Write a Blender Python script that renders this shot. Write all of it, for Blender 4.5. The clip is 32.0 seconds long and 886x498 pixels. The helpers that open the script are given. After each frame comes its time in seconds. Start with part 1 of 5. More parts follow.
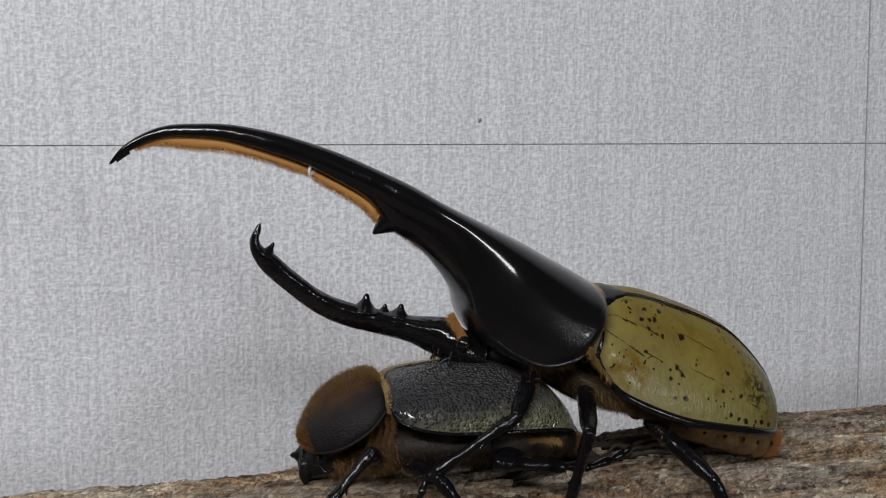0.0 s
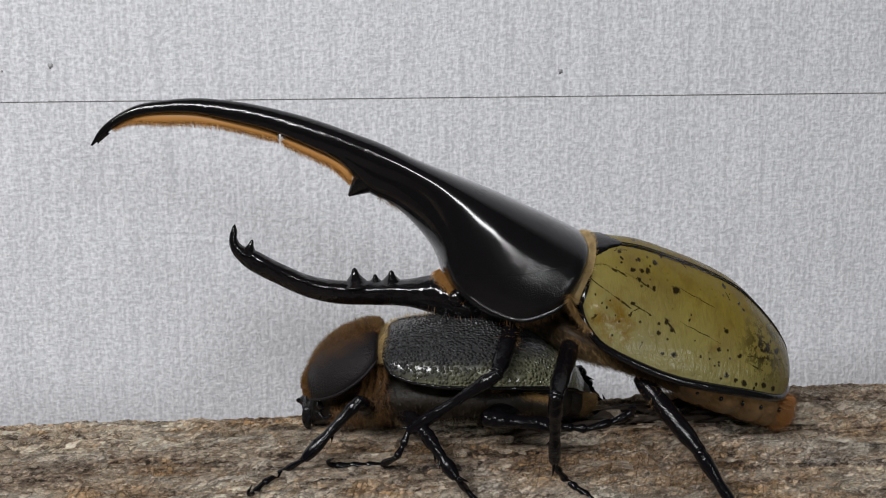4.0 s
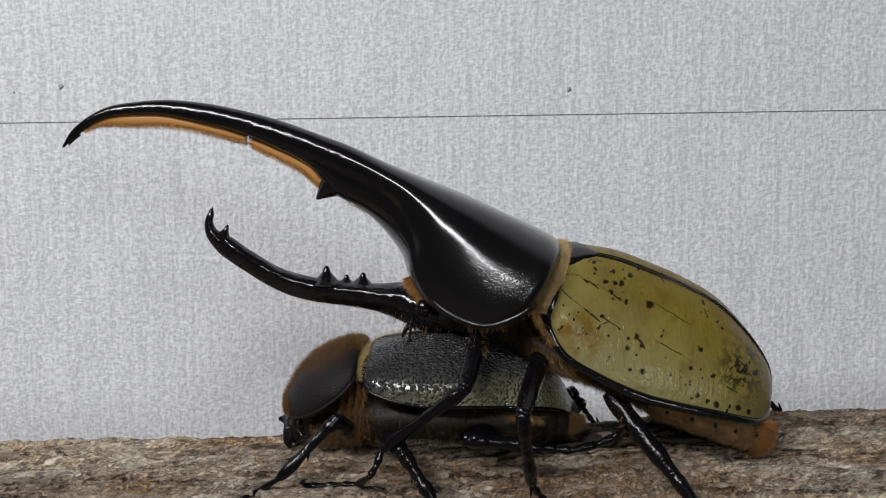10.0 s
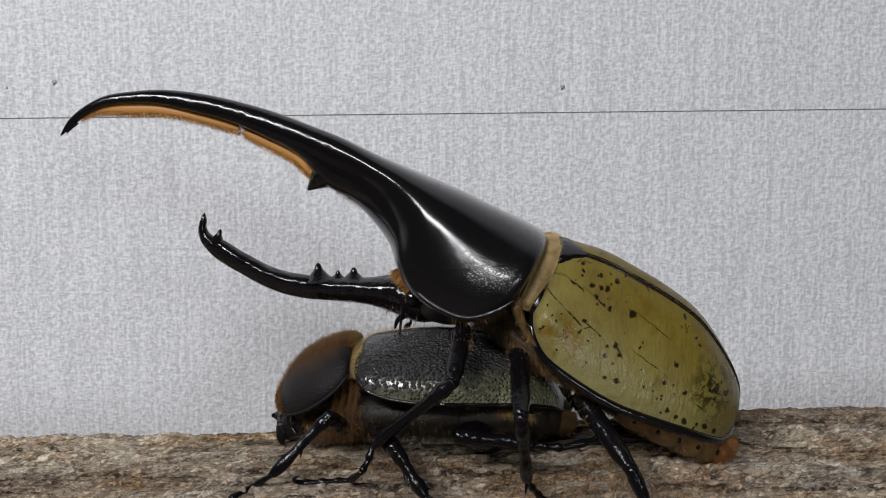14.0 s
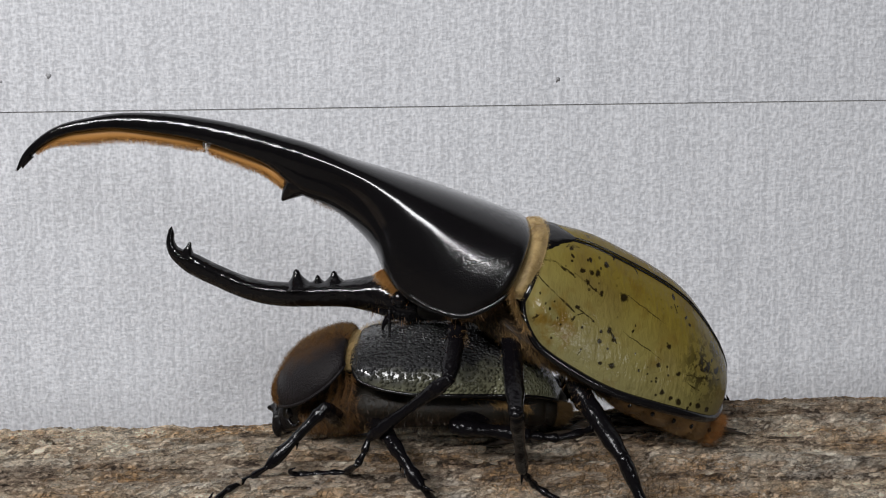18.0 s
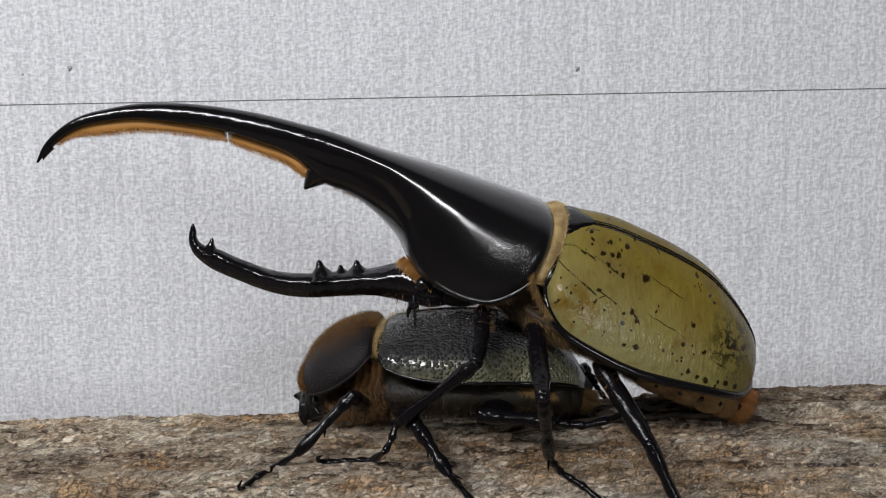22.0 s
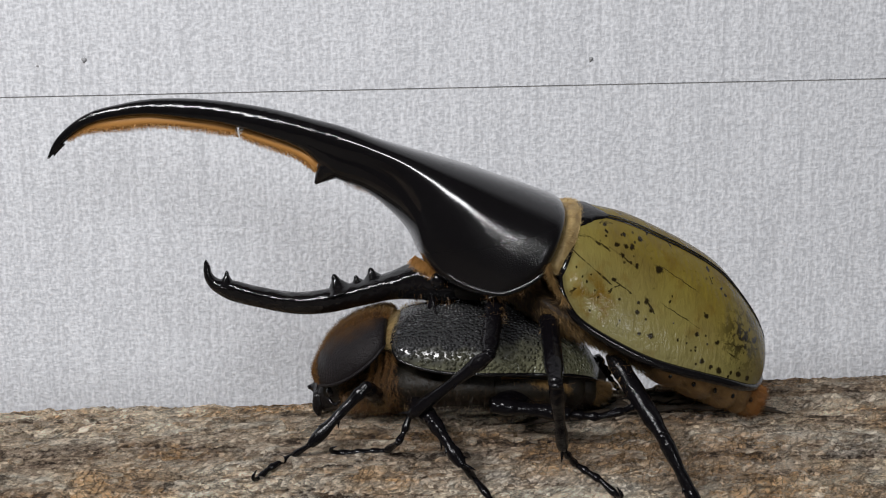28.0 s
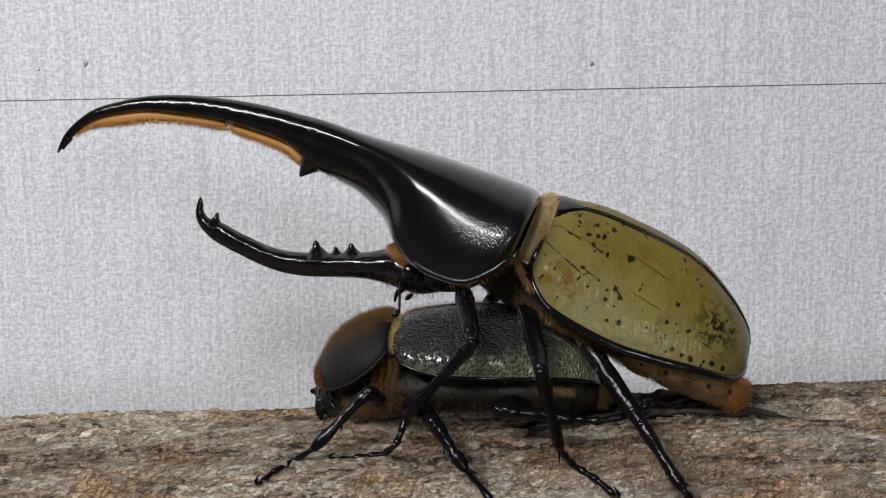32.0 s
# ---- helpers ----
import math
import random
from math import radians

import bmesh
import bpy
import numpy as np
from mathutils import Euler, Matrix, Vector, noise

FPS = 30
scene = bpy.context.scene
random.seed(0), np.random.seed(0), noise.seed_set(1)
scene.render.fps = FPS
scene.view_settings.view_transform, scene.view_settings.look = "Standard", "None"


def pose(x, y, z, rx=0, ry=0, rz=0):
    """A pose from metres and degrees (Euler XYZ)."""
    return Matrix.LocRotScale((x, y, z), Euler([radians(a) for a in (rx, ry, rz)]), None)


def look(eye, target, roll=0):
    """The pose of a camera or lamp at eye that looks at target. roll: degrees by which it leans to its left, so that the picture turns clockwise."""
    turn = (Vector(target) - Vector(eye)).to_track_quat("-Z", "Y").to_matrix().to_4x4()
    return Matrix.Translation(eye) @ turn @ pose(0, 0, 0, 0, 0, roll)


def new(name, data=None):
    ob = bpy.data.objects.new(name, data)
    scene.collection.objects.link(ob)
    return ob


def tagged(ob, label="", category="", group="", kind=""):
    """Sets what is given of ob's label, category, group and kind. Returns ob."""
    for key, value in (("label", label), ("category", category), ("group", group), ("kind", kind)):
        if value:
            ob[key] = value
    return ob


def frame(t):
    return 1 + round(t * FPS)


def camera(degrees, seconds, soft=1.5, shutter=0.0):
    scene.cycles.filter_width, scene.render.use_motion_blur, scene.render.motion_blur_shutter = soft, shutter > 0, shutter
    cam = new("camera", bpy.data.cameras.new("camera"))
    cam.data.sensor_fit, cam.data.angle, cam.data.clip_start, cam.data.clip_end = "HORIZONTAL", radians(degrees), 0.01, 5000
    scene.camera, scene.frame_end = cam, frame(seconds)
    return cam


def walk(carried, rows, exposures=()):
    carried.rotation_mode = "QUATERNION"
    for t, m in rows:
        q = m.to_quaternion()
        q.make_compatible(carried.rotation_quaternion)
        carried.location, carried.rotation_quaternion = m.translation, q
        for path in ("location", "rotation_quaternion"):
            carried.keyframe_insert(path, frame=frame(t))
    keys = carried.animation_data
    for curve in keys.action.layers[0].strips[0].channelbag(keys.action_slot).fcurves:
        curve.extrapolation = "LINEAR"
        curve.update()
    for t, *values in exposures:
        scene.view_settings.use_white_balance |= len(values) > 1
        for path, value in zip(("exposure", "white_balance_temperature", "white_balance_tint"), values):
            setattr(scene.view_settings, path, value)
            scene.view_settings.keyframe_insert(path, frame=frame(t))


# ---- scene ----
# Two large horned beetles on a dead branch in front of a papered wall. Figures in millimetres, MM turns them into metres.
MM = 0.001


def eye_at(x, y, z, yaw, pitch, roll):
    a, b = radians(yaw), radians(pitch)
    ahead = Vector((-math.sin(a) * math.cos(b), math.cos(a) * math.cos(b), math.sin(b)))
    return look((x, y, z), Vector((x, y, z)) + ahead, roll)


cam = camera(46.147, 32.0, soft=1.1)
walk(cam, [(r[0], eye_at(*r[1:])) for r in (
    (0, -0.0156, -0.2013, 0.0593, -12.85, -5.30, -0.26),
    (0.5, -0.0141, -0.2015, 0.0614, -11.33, -5.40, -0.49),
    (1, -0.0112, -0.2035, 0.0611, -10.48, -5.57, -0.35),
    (1.5, -0.0088, -0.2053, 0.0617, -9.66, -6.14, -0.25),
    (2, -0.0032, -0.2084, 0.0644, -8.55, -6.87, -0.16),
    (2.5, 0.0035, -0.2095, 0.0638, -7.56, -7.18, 0.07),
    (3, 0.0115, -0.2087, 0.0636, -6.06, -7.52, -0.47),
    (3.5, 0.0203, -0.2063, 0.0607, -2.76, -7.47, -0.77),
    (5.5, 0.0377, -0.2016, 0.0537, 0.83, -7.68, -0.61),
    (6, 0.0395, -0.2007, 0.0534, 1.07, -7.20, -1.01),
    (6.5, 0.0393, -0.1999, 0.0519, 1.53, -6.87, -0.95),
    (7, 0.0394, -0.1996, 0.0525, 1.85, -6.54, -1.00),
    (7.5, 0.0402, -0.1999, 0.0541, 2.05, -6.26, -0.99),
    (8, 0.0405, -0.1998, 0.0537, 2.10, -5.97, -0.97),
    (8.5, 0.0408, -0.1998, 0.0539, 2.13, -5.91, -0.97),
    (9, 0.0406, -0.1997, 0.0540, 2.11, -5.95, -0.90),
    (9.5, 0.0407, -0.1997, 0.0543, 2.20, -5.95, -0.88),
    (10, 0.0405, -0.2001, 0.0541, 2.15, -5.83, -0.80),
    (10.5, 0.0403, -0.2002, 0.0543, 2.15, -5.79, -0.80),
    (11, 0.0402, -0.2002, 0.0542, 2.11, -5.84, -0.73),
    (11.5, 0.0403, -0.2004, 0.0545, 2.10, -5.88, -0.73),
    (12, 0.0403, -0.2006, 0.0544, 2.08, -5.81, -0.70),
    (12.5, 0.0408, -0.2006, 0.0546, 2.09, -5.86, -0.72),
    (13, 0.0406, -0.2006, 0.0542, 2.02, -5.94, -0.63),
    (13.5, 0.0408, -0.2006, 0.0540, 1.92, -5.99, -0.66),
    (14, 0.0406, -0.2007, 0.0546, 1.79, -6.08, -0.57),
    (14.5, 0.0403, -0.2008, 0.0547, 1.70, -6.11, -0.57),
    (16.5, 0.0401, -0.2012, 0.0546, 1.60, -6.07, -0.57),
    (17, 0.0406, -0.2011, 0.0542, 1.66, -6.13, -0.63),
    (17.5, 0.0404, -0.2011, 0.0538, 1.57, -6.19, -0.65),
    (18, 0.0407, -0.2008, 0.0538, 1.57, -6.33, -0.75),
    (18.5, 0.0403, -0.2010, 0.0542, 1.50, -6.36, -0.75),
    (19, 0.0405, -0.2010, 0.0544, 1.44, -6.40, -0.78),
    (19.5, 0.0403, -0.2009, 0.0542, 1.39, -6.38, -0.83),
    (20, 0.0399, -0.2013, 0.0540, 1.44, -6.38, -0.89),
    (20.5, 0.0391, -0.2017, 0.0541, 1.51, -6.44, -0.87),
    (21, 0.0389, -0.2016, 0.0534, 1.66, -6.52, -0.90),
    (21.5, 0.0382, -0.2016, 0.0532, 1.81, -6.62, -0.92),
    (22, 0.0378, -0.2016, 0.0531, 2.15, -6.72, -1.02),
    (22.5, 0.0376, -0.2017, 0.0531, 2.40, -6.91, -1.04),
    (23, 0.0380, -0.2017, 0.0532, 2.69, -6.96, -1.10),
    (23.5, 0.0378, -0.2018, 0.0535, 2.76, -7.05, -0.96),
    (24, 0.0377, -0.2019, 0.0537, 2.87, -7.11, -1.04),
    (24.5, 0.0373, -0.2021, 0.0536, 2.88, -7.09, -1.02),
    (25, 0.0372, -0.2021, 0.0537, 2.94, -7.16, -0.96),
    (25.5, 0.0374, -0.2019, 0.0539, 3.02, -7.16, -0.97),
    (27.5, 0.0378, -0.2017, 0.0530, 2.94, -7.16, -1.16),
    (28, 0.0378, -0.2016, 0.0532, 2.90, -7.21, -1.14),
    (28.5, 0.0377, -0.2017, 0.0533, 2.90, -7.17, -1.10),
    (29, 0.0377, -0.2019, 0.0532, 2.83, -7.15, -1.04),
    (29.5, 0.0373, -0.2020, 0.0528, 2.72, -7.09, -0.97),
    (30, 0.0370, -0.2021, 0.0530, 2.71, -7.09, -0.94),
    (30.5, 0.0373, -0.2022, 0.0535, 2.78, -7.09, -0.98),
    (31, 0.0371, -0.2021, 0.0536, 2.80, -7.14, -1.00),
    (31.5, 0.0369, -0.2020, 0.0536, 2.74, -7.04, -1.01),
    (32, 0.0369, -0.2019, 0.0536, 2.78, -7.07, -1.08),
)], exposures=[(0.0, -0.27), (2.0, -0.29), (3.5, -0.16), (5.5, 0.06), (7.0, 0.03), (9.0, -0.09), (14.0, -0.1), (19.0, -0.07), (22.0, 0.0), (32.0, 0.0)])

# ---- light ----
world = bpy.data.worlds.new("room_air")
world.use_nodes = True
world.node_tree.nodes["Background"].inputs[0].default_value = (0.9, 0.95, 1.0, 1)
world.node_tree.nodes["Background"].inputs[1].default_value = 0.05
scene.world = world


def area_lamp(name, eye, target, sx, sy, watts, colour):
    data = bpy.data.lights.new(name, "AREA")
    data.shape, data.size, data.size_y, data.energy, data.color = "RECTANGLE", sx, sy, watts, colour
    ob = new(name, data)
    ob.matrix_world = look(eye, target)
    return ob


area_lamp("lamp_bar", (-0.27, -0.49, 0.46), (-0.12, -0.24, 0.0), 0.56, 0.085, 6.1, (0.985, 0.985, 1.0))
area_lamp("window_daylight", (0.86, -1.95, 0.4), (0.03, 0.05, 0.02), 0.42, 0.32, 7.7, (0.94, 0.97, 1.0))


# ---- materials ----
def material(name, colour, rough=0.5, metal=0.0, spec=0.5, coat=0.0):
    m = bpy.data.materials.new(name)
    m.use_nodes = True
    b = m.node_tree.nodes["Principled BSDF"]
    b.inputs["Base Color"].default_value = (*colour, 1)
    b.inputs["Roughness"].default_value, b.inputs["Metallic"].default_value = rough, metal
    b.inputs["Specular IOR Level"].default_value, b.inputs["Coat Weight"].default_value = spec, coat
    return m


class Web:
    """A short hand for wiring nodes of one material."""

    def __init__(self, m):
        self.t = m.node_tree
        self.bsdf = self.t.nodes["Principled BSDF"]
        self.coord = self.t.nodes.new("ShaderNodeTexCoord")

    def link(self, a, b):
        self.t.links.new(a, b)

    def mapped(self, scale, turn=(0, 0, 0), source="Object"):
        n = self.t.nodes.new("ShaderNodeMapping")
        n.inputs["Scale"].default_value, n.inputs["Rotation"].default_value = scale, turn
        self.link(self.coord.outputs[source], n.inputs["Vector"])
        return n.outputs[0]

    def noise(self, vector, scale=1.0, detail=4.0, rough=0.55):
        n = self.t.nodes.new("ShaderNodeTexNoise")
        n.inputs["Scale"].default_value, n.inputs["Detail"].default_value, n.inputs["Roughness"].default_value = scale, detail, rough
        self.link(vector, n.inputs["Vector"])
        return n.outputs["Fac"]

    def voronoi(self, vector, scale=1.0, feature="F1", smooth=0.3, jitter=1.0):
        n = self.t.nodes.new("ShaderNodeTexVoronoi")
        n.feature = feature
        n.inputs["Scale"].default_value, n.inputs["Randomness"].default_value = scale, jitter
        if feature == "SMOOTH_F1":
            n.inputs["Smoothness"].default_value = smooth
        self.link(vector, n.inputs["Vector"])
        return n.outputs["Distance"]

    def ramp(self, value, *stops):
        n = self.t.nodes.new("ShaderNodeValToRGB")
        e = n.color_ramp.elements
        while len(e) < len(stops):
            e.new(0.5)
        for el, (at, c) in zip(e, stops):
            el.position, el.color = at, (*c, 1) if len(c) == 3 else c
        self.link(value, n.inputs["Fac"])
        return n.outputs["Color"]

    def grey(self, value, a, b, lo=0.0, hi=1.0):
        n = self.t.nodes.new("ShaderNodeMapRange")
        for key, v in (("From Min", a), ("From Max", b), ("To Min", lo), ("To Max", hi)):
            n.inputs[key].default_value = v
        self.link(value, n.inputs["Value"])
        return n.outputs[0]

    def math(self, op, a, b=0.0):
        n = self.t.nodes.new("ShaderNodeMath")
        n.operation = op
        for k, v in enumerate((a, b)):
            if isinstance(v, (int, float)):
                n.inputs[k].default_value = v
            else:
                self.link(v, n.inputs[k])
        return n.outputs[0]

    def mix(self, fac, a, b, kind="MIX"):
        n = self.t.nodes.new("ShaderNodeMixRGB")
        n.blend_type = kind
        for k, v in enumerate((fac, a, b)):
            if isinstance(v, (int, float)):
                n.inputs[k].default_value = v
            elif isinstance(v, tuple):
                n.inputs[k].default_value = (*v, 1)
            else:
                self.link(v, n.inputs[k])
        return n.outputs[0]

    def colour(self, socket):
        self.link(socket, self.bsdf.inputs["Base Color"])

    def rough(self, socket):
        self.link(socket, self.bsdf.inputs["Roughness"])

    def bump(self, height, strength, distance, under=None):
        n = self.t.nodes.new("ShaderNodeBump")
        n.inputs["Strength"].default_value, n.inputs["Distance"].default_value = strength, distance
        self.link(height, n.inputs["Height"])
        if under is not None:
            self.link(under, n.inputs["Normal"])
        self.link(n.outputs[0], self.bsdf.inputs["Normal"])
        return n.outputs[0]

    def split(self, vector):
        n = self.t.nodes.new("ShaderNodeSeparateXYZ")
        self.link(vector, n.inputs[0])
        return n.outputs


def wall_paper():
    m = material("woven_white_wallpaper", (0.7, 0.7, 0.71), 0.75, spec=0.25)
    w = Web(m)
    up = w.noise(w.mapped((1150, 1, 560)), 1.0, 1.0, 0.5)
    across = w.noise(w.mapped((600, 1, 1250)), 1.0, 1.0, 0.5)
    thread = w.noise(w.mapped((760, 1, 34)), 1.0, 1.0, 0.5)
    weave = w.math("ADD", w.math("MULTIPLY", up, 0.5), w.math("ADD", w.math("MULTIPLY", across, 0.38), w.math("MULTIPLY", thread, 0.26)))
    w.bump(w.grey(weave, 0.42, 0.75), 0.32, 0.0007)
    blot = w.noise(w.mapped((9, 1, 9)), 1.0, 3.0)
    w.colour(w.mix(w.grey(weave, 0.46, 0.7), w.mix(blot, (0.55, 0.555, 0.58), (0.6, 0.605, 0.63)), (0.84, 0.845, 0.875)))
    return m


def chitin(name, colour=(0.006, 0.005, 0.006), rough=0.16, grain=0.15, waves=0.0, spec=0.5):
    m = material(name, colour, rough, spec=spec)
    w = Web(m)
    n = w.noise(w.mapped((900, 900, 900)), 1.0, 4.0)
    under = w.bump(n, grain, 0.0002)
    if waves:
        w.bump(w.noise(w.mapped((330, 330, 330)), 1.0, 3.0, 0.5), waves, 0.0012, under)
    w.rough(w.grey(w.noise(w.mapped((260, 260, 260)), 1.0, 3.0), 0.3, 0.7, rough * 0.75, rough * 1.5))
    return m


def olive_shell():
    """Olive yellow wing case: veins, small spots and a few large ones, paler towards the margin."""
    m = material("olive_yellow_shell", (0.12, 0.1, 0.02), 0.2, spec=0.17)
    w = Web(m)
    x, y, z = w.split(w.coord.outputs["Object"])
    tone = w.ramp(w.noise(w.mapped((110, 60, 110)), 1.0, 4.0), (0.3, (0.104, 0.06, 0.002)), (0.5, (0.152, 0.104, 0.006)), (0.7, (0.188, 0.142, 0.016)))
    # paler along the low front of the margin, rusty behind the shoulder
    low = w.grey(w.math("ADD", z, w.math("MULTIPLY", x, 0.6)), 0.074, 0.052)
    tone = w.mix(w.math("MULTIPLY", low, 0.72), tone, (0.22, 0.208, 0.1))
    flat = w.mapped((1000, 0, 1000))
    n = w.t.nodes.new("ShaderNodeVectorMath")
    n.operation = "ADD"
    shake = w.noise(w.mapped((420, 0, 420)), 1.0, 3.0, 0.6)
    w.link(flat, n.inputs[0])
    w.link(w.ramp(shake, (0.25, (0.0, 0.0, 1.0)), (0.75, (1.0, 0.0, 0.0))), n.inputs[1])
    flat = n.outputs[0]

    def away(sx, sz):
        d = w.t.nodes.new("ShaderNodeVectorMath")
        d.operation = "DISTANCE"
        w.link(flat, d.inputs[0])
        d.inputs[1].default_value = (sx + 0.5, 0, sz + 0.5)
        return d.outputs["Value"]

    rust = w.grey(w.noise(w.mapped((190, 90, 190)), 1.0, 3.0), 0.54, 0.7)
    tone = w.mix(w.math("MULTIPLY", rust, 0.5), tone, (0.1, 0.045, 0.004))
    fleck = w.grey(w.noise(w.mapped((380, 200, 380)), 1.0, 4.0, 0.6), 0.4, 0.6)
    stain = w.math("MULTIPLY", w.grey(away(60.9, 18.3), 2.0, 5.0, 1.0, 0.0), fleck)
    tone = w.mix(w.math("MULTIPLY", stain, 0.85), tone, (0.12, 0.062, 0.003))
    stain = w.math("MULTIPLY", w.grey(away(58.1, 21.1), 2.0, 5.5, 1.0, 0.0), fleck)
    tone = w.mix(w.math("MULTIPLY", stain, 0.5), tone, (0.16, 0.085, 0.006))
    fold = w.math("ABSOLUTE", w.math("SUBTRACT", w.noise(w.mapped((330, 120, 240), (0, 0.9, 0)), 1.0, 2.0, 0.45), 0.5))
    crease = w.math("MULTIPLY", w.grey(fold, 0.0, 0.035, 1.0, 0.0), w.grey(w.noise(w.mapped((110, 90, 110), (0, 0, 1)), 1.0, 2.0), 0.36, 0.5))
    tone = w.mix(w.math("MULTIPLY", crease, 0.12), tone, (0.06, 0.036, 0.002))
    some = w.noise(w.mapped((120, 60, 120)), 1.0, 3.0)
    # a sooty patch near the tail and fine dust of specks around it
    soot = w.grey(w.noise(w.mapped((640, 300, 560)), 1.0, 4.0, 0.75), 0.47, 0.55)
    dark = w.math("MULTIPLY", w.grey(away(90.1, 12.2), 1.5, 7.0, 0.9, 0.0), soot)
    dust = w.grey(w.voronoi(w.mapped((640, 300, 640)), 1.0, "F1"), 0.1, 0.2, 0.9, 0.0)
    dark = w.math("MAXIMUM", dark, w.math("MULTIPLY", dust, w.grey(w.math("ADD", some, w.math("MULTIPLY", x, 2.0)), 0.7, 0.76)))
    freckle = w.grey(w.voronoi(w.mapped((520, 150, 520)), 1.0, "F1"), 0.1, 0.17, 0.9, 0.0)
    dark = w.math("MAXIMUM", dark, w.math("MULTIPLY", freckle, w.math("MULTIPLY", w.grey(away(64.5, 26.0), 4.0, 10.0, 1.0, 0.0), w.grey(some, 0.44, 0.52))))
    broken = w.grey(w.noise(w.mapped((620, 300, 620)), 1.0, 2.0), 0.4, 0.5, 0.25, 1.0)
    for x0, z0, x1, z1, r in VEINS:
        span = math.hypot(x1 - x0, z1 - z0)
        wide = 2 * r * r / span
        d = w.math("SUBTRACT", w.math("ADD", away(x0, z0), away(x1, z1)), span)
        dark = w.math("MAXIMUM", dark, w.math("MULTIPLY", broken, w.grey(d, wide * 0.4, wide * 1.3, 0.9, 0.0)))
    for sx, sz, r in SPOTS_FRONT + SPOTS_TAIL:
        dark = w.math("MAXIMUM", dark, w.grey(away(sx, sz), r * 0.8, r * 1.35, 0.95, 0.0))
    vein2 = w.noise(w.mapped((200, 120, 90), (0, 0.9, 0)), 1.0, 2.0, 0.5)
    w.colour(w.mix(dark, tone, (0.008, 0.005, 0.002)))
    wrinkle = w.math("ADD", w.noise(w.mapped((260, 120, 420), (0, 0.5, 0)), 1.0, 4.0, 0.55), w.math("MULTIPLY", w.grey(w.noise(w.mapped((620, 200, 230), (0, 0.35, 0)), 1.0, 3.0, 0.6), 0.45, 0.7), 0.36))
    under = w.bump(w.math("SUBTRACT", w.math("ADD", wrinkle, w.math("MULTIPLY", vein2, 0.3)), w.math("MULTIPLY", crease, 0.1)), 0.45, 0.0006)
    w.bump(w.noise(w.mapped((1500, 1500, 1500)), 1.0, 2.0), 0.08, 0.0002, under)
    w.rough(w.grey(some, 0.3, 0.7, 0.17, 0.28))
    return m


def pronotum_black():
    """Polished above, finely pitted low on the flank."""
    m = material("black_pronotum", (0.005, 0.0045, 0.005), 0.3, spec=0.02, coat=1.0)
    w = Web(m)
    x, y, z = w.split(w.coord.outputs["Object"])
    low = w.grey(w.math("SUBTRACT", z, w.math("MULTIPLY", x, 0.12)), 0.032, 0.018)
    pit = w.grey(w.voronoi(w.mapped((2900, 2900, 2900)), 1.0, "SMOOTH_F1", 0.25), 0.05, 0.55)
    fine = w.noise(w.mapped((700, 700, 700)), 1.0, 5.0, 0.65)
    flank = w.math("MULTIPLY", w.math("MULTIPLY", pit, low), 0.42)
    speck = w.noise(w.mapped((3800, 3800, 3800)), 1.0, 2.0)
    relief = w.bump(w.math("ADD", flank, w.math("ADD", w.math("MULTIPLY", fine, 0.08), w.math("MULTIPLY", speck, 0.03))), 0.3, 0.00035)
    w.link(w.grey(low, 0.0, 1.0, 0.02, 0.1), w.bsdf.inputs["Specular IOR Level"])
    w.bsdf.inputs["Coat IOR"].default_value = 1.42
    w.link(relief, w.bsdf.inputs["Coat Normal"])
    w.link(w.grey(low, 0.0, 1.0, 0.12, 0.13), w.bsdf.inputs["Coat Roughness"])
    w.rough(w.grey(w.math("ADD", w.math("MULTIPLY", low, 0.5), w.noise(w.mapped((160, 160, 160)), 1.0, 4.0)), 0.3, 1.1, 0.22, 0.38))
    return m


def female_elytra():
    """Dark wing case netted with pits, olive towards the margin and the tail."""
    m = material("pitted_dark_olive_shell", (0.012, 0.012, 0.012), 0.25, spec=0.75)
    w = Web(m)
    x, y, z = w.split(w.coord.outputs["Object"])
    v = w.voronoi(w.mapped((1480, 1480, 1480)), 1.0, "SMOOTH_F1", 0.1, 0.75)
    n = w.noise(w.mapped((300, 300, 300)), 1.0, 3.0)
    olive = w.grey(w.math("ADD", w.math("MULTIPLY", x, 0.13), w.math("SUBTRACT", w.math("MULTIPLY", n, 0.006), z)), -0.004, 0.003)
    w.colour(w.mix(olive, (0.028, 0.028, 0.029), w.mix(n, (0.09, 0.09, 0.05), (0.23, 0.225, 0.135))))
    under = w.bump(w.grey(v, 0.05, 0.62, 1.0, 0.0), 0.8, 0.0009)
    w.bump(n, 0.2, 0.0003, under)
    w.rough(w.grey(n, 0.3, 0.7, 0.18, 0.28))
    return m


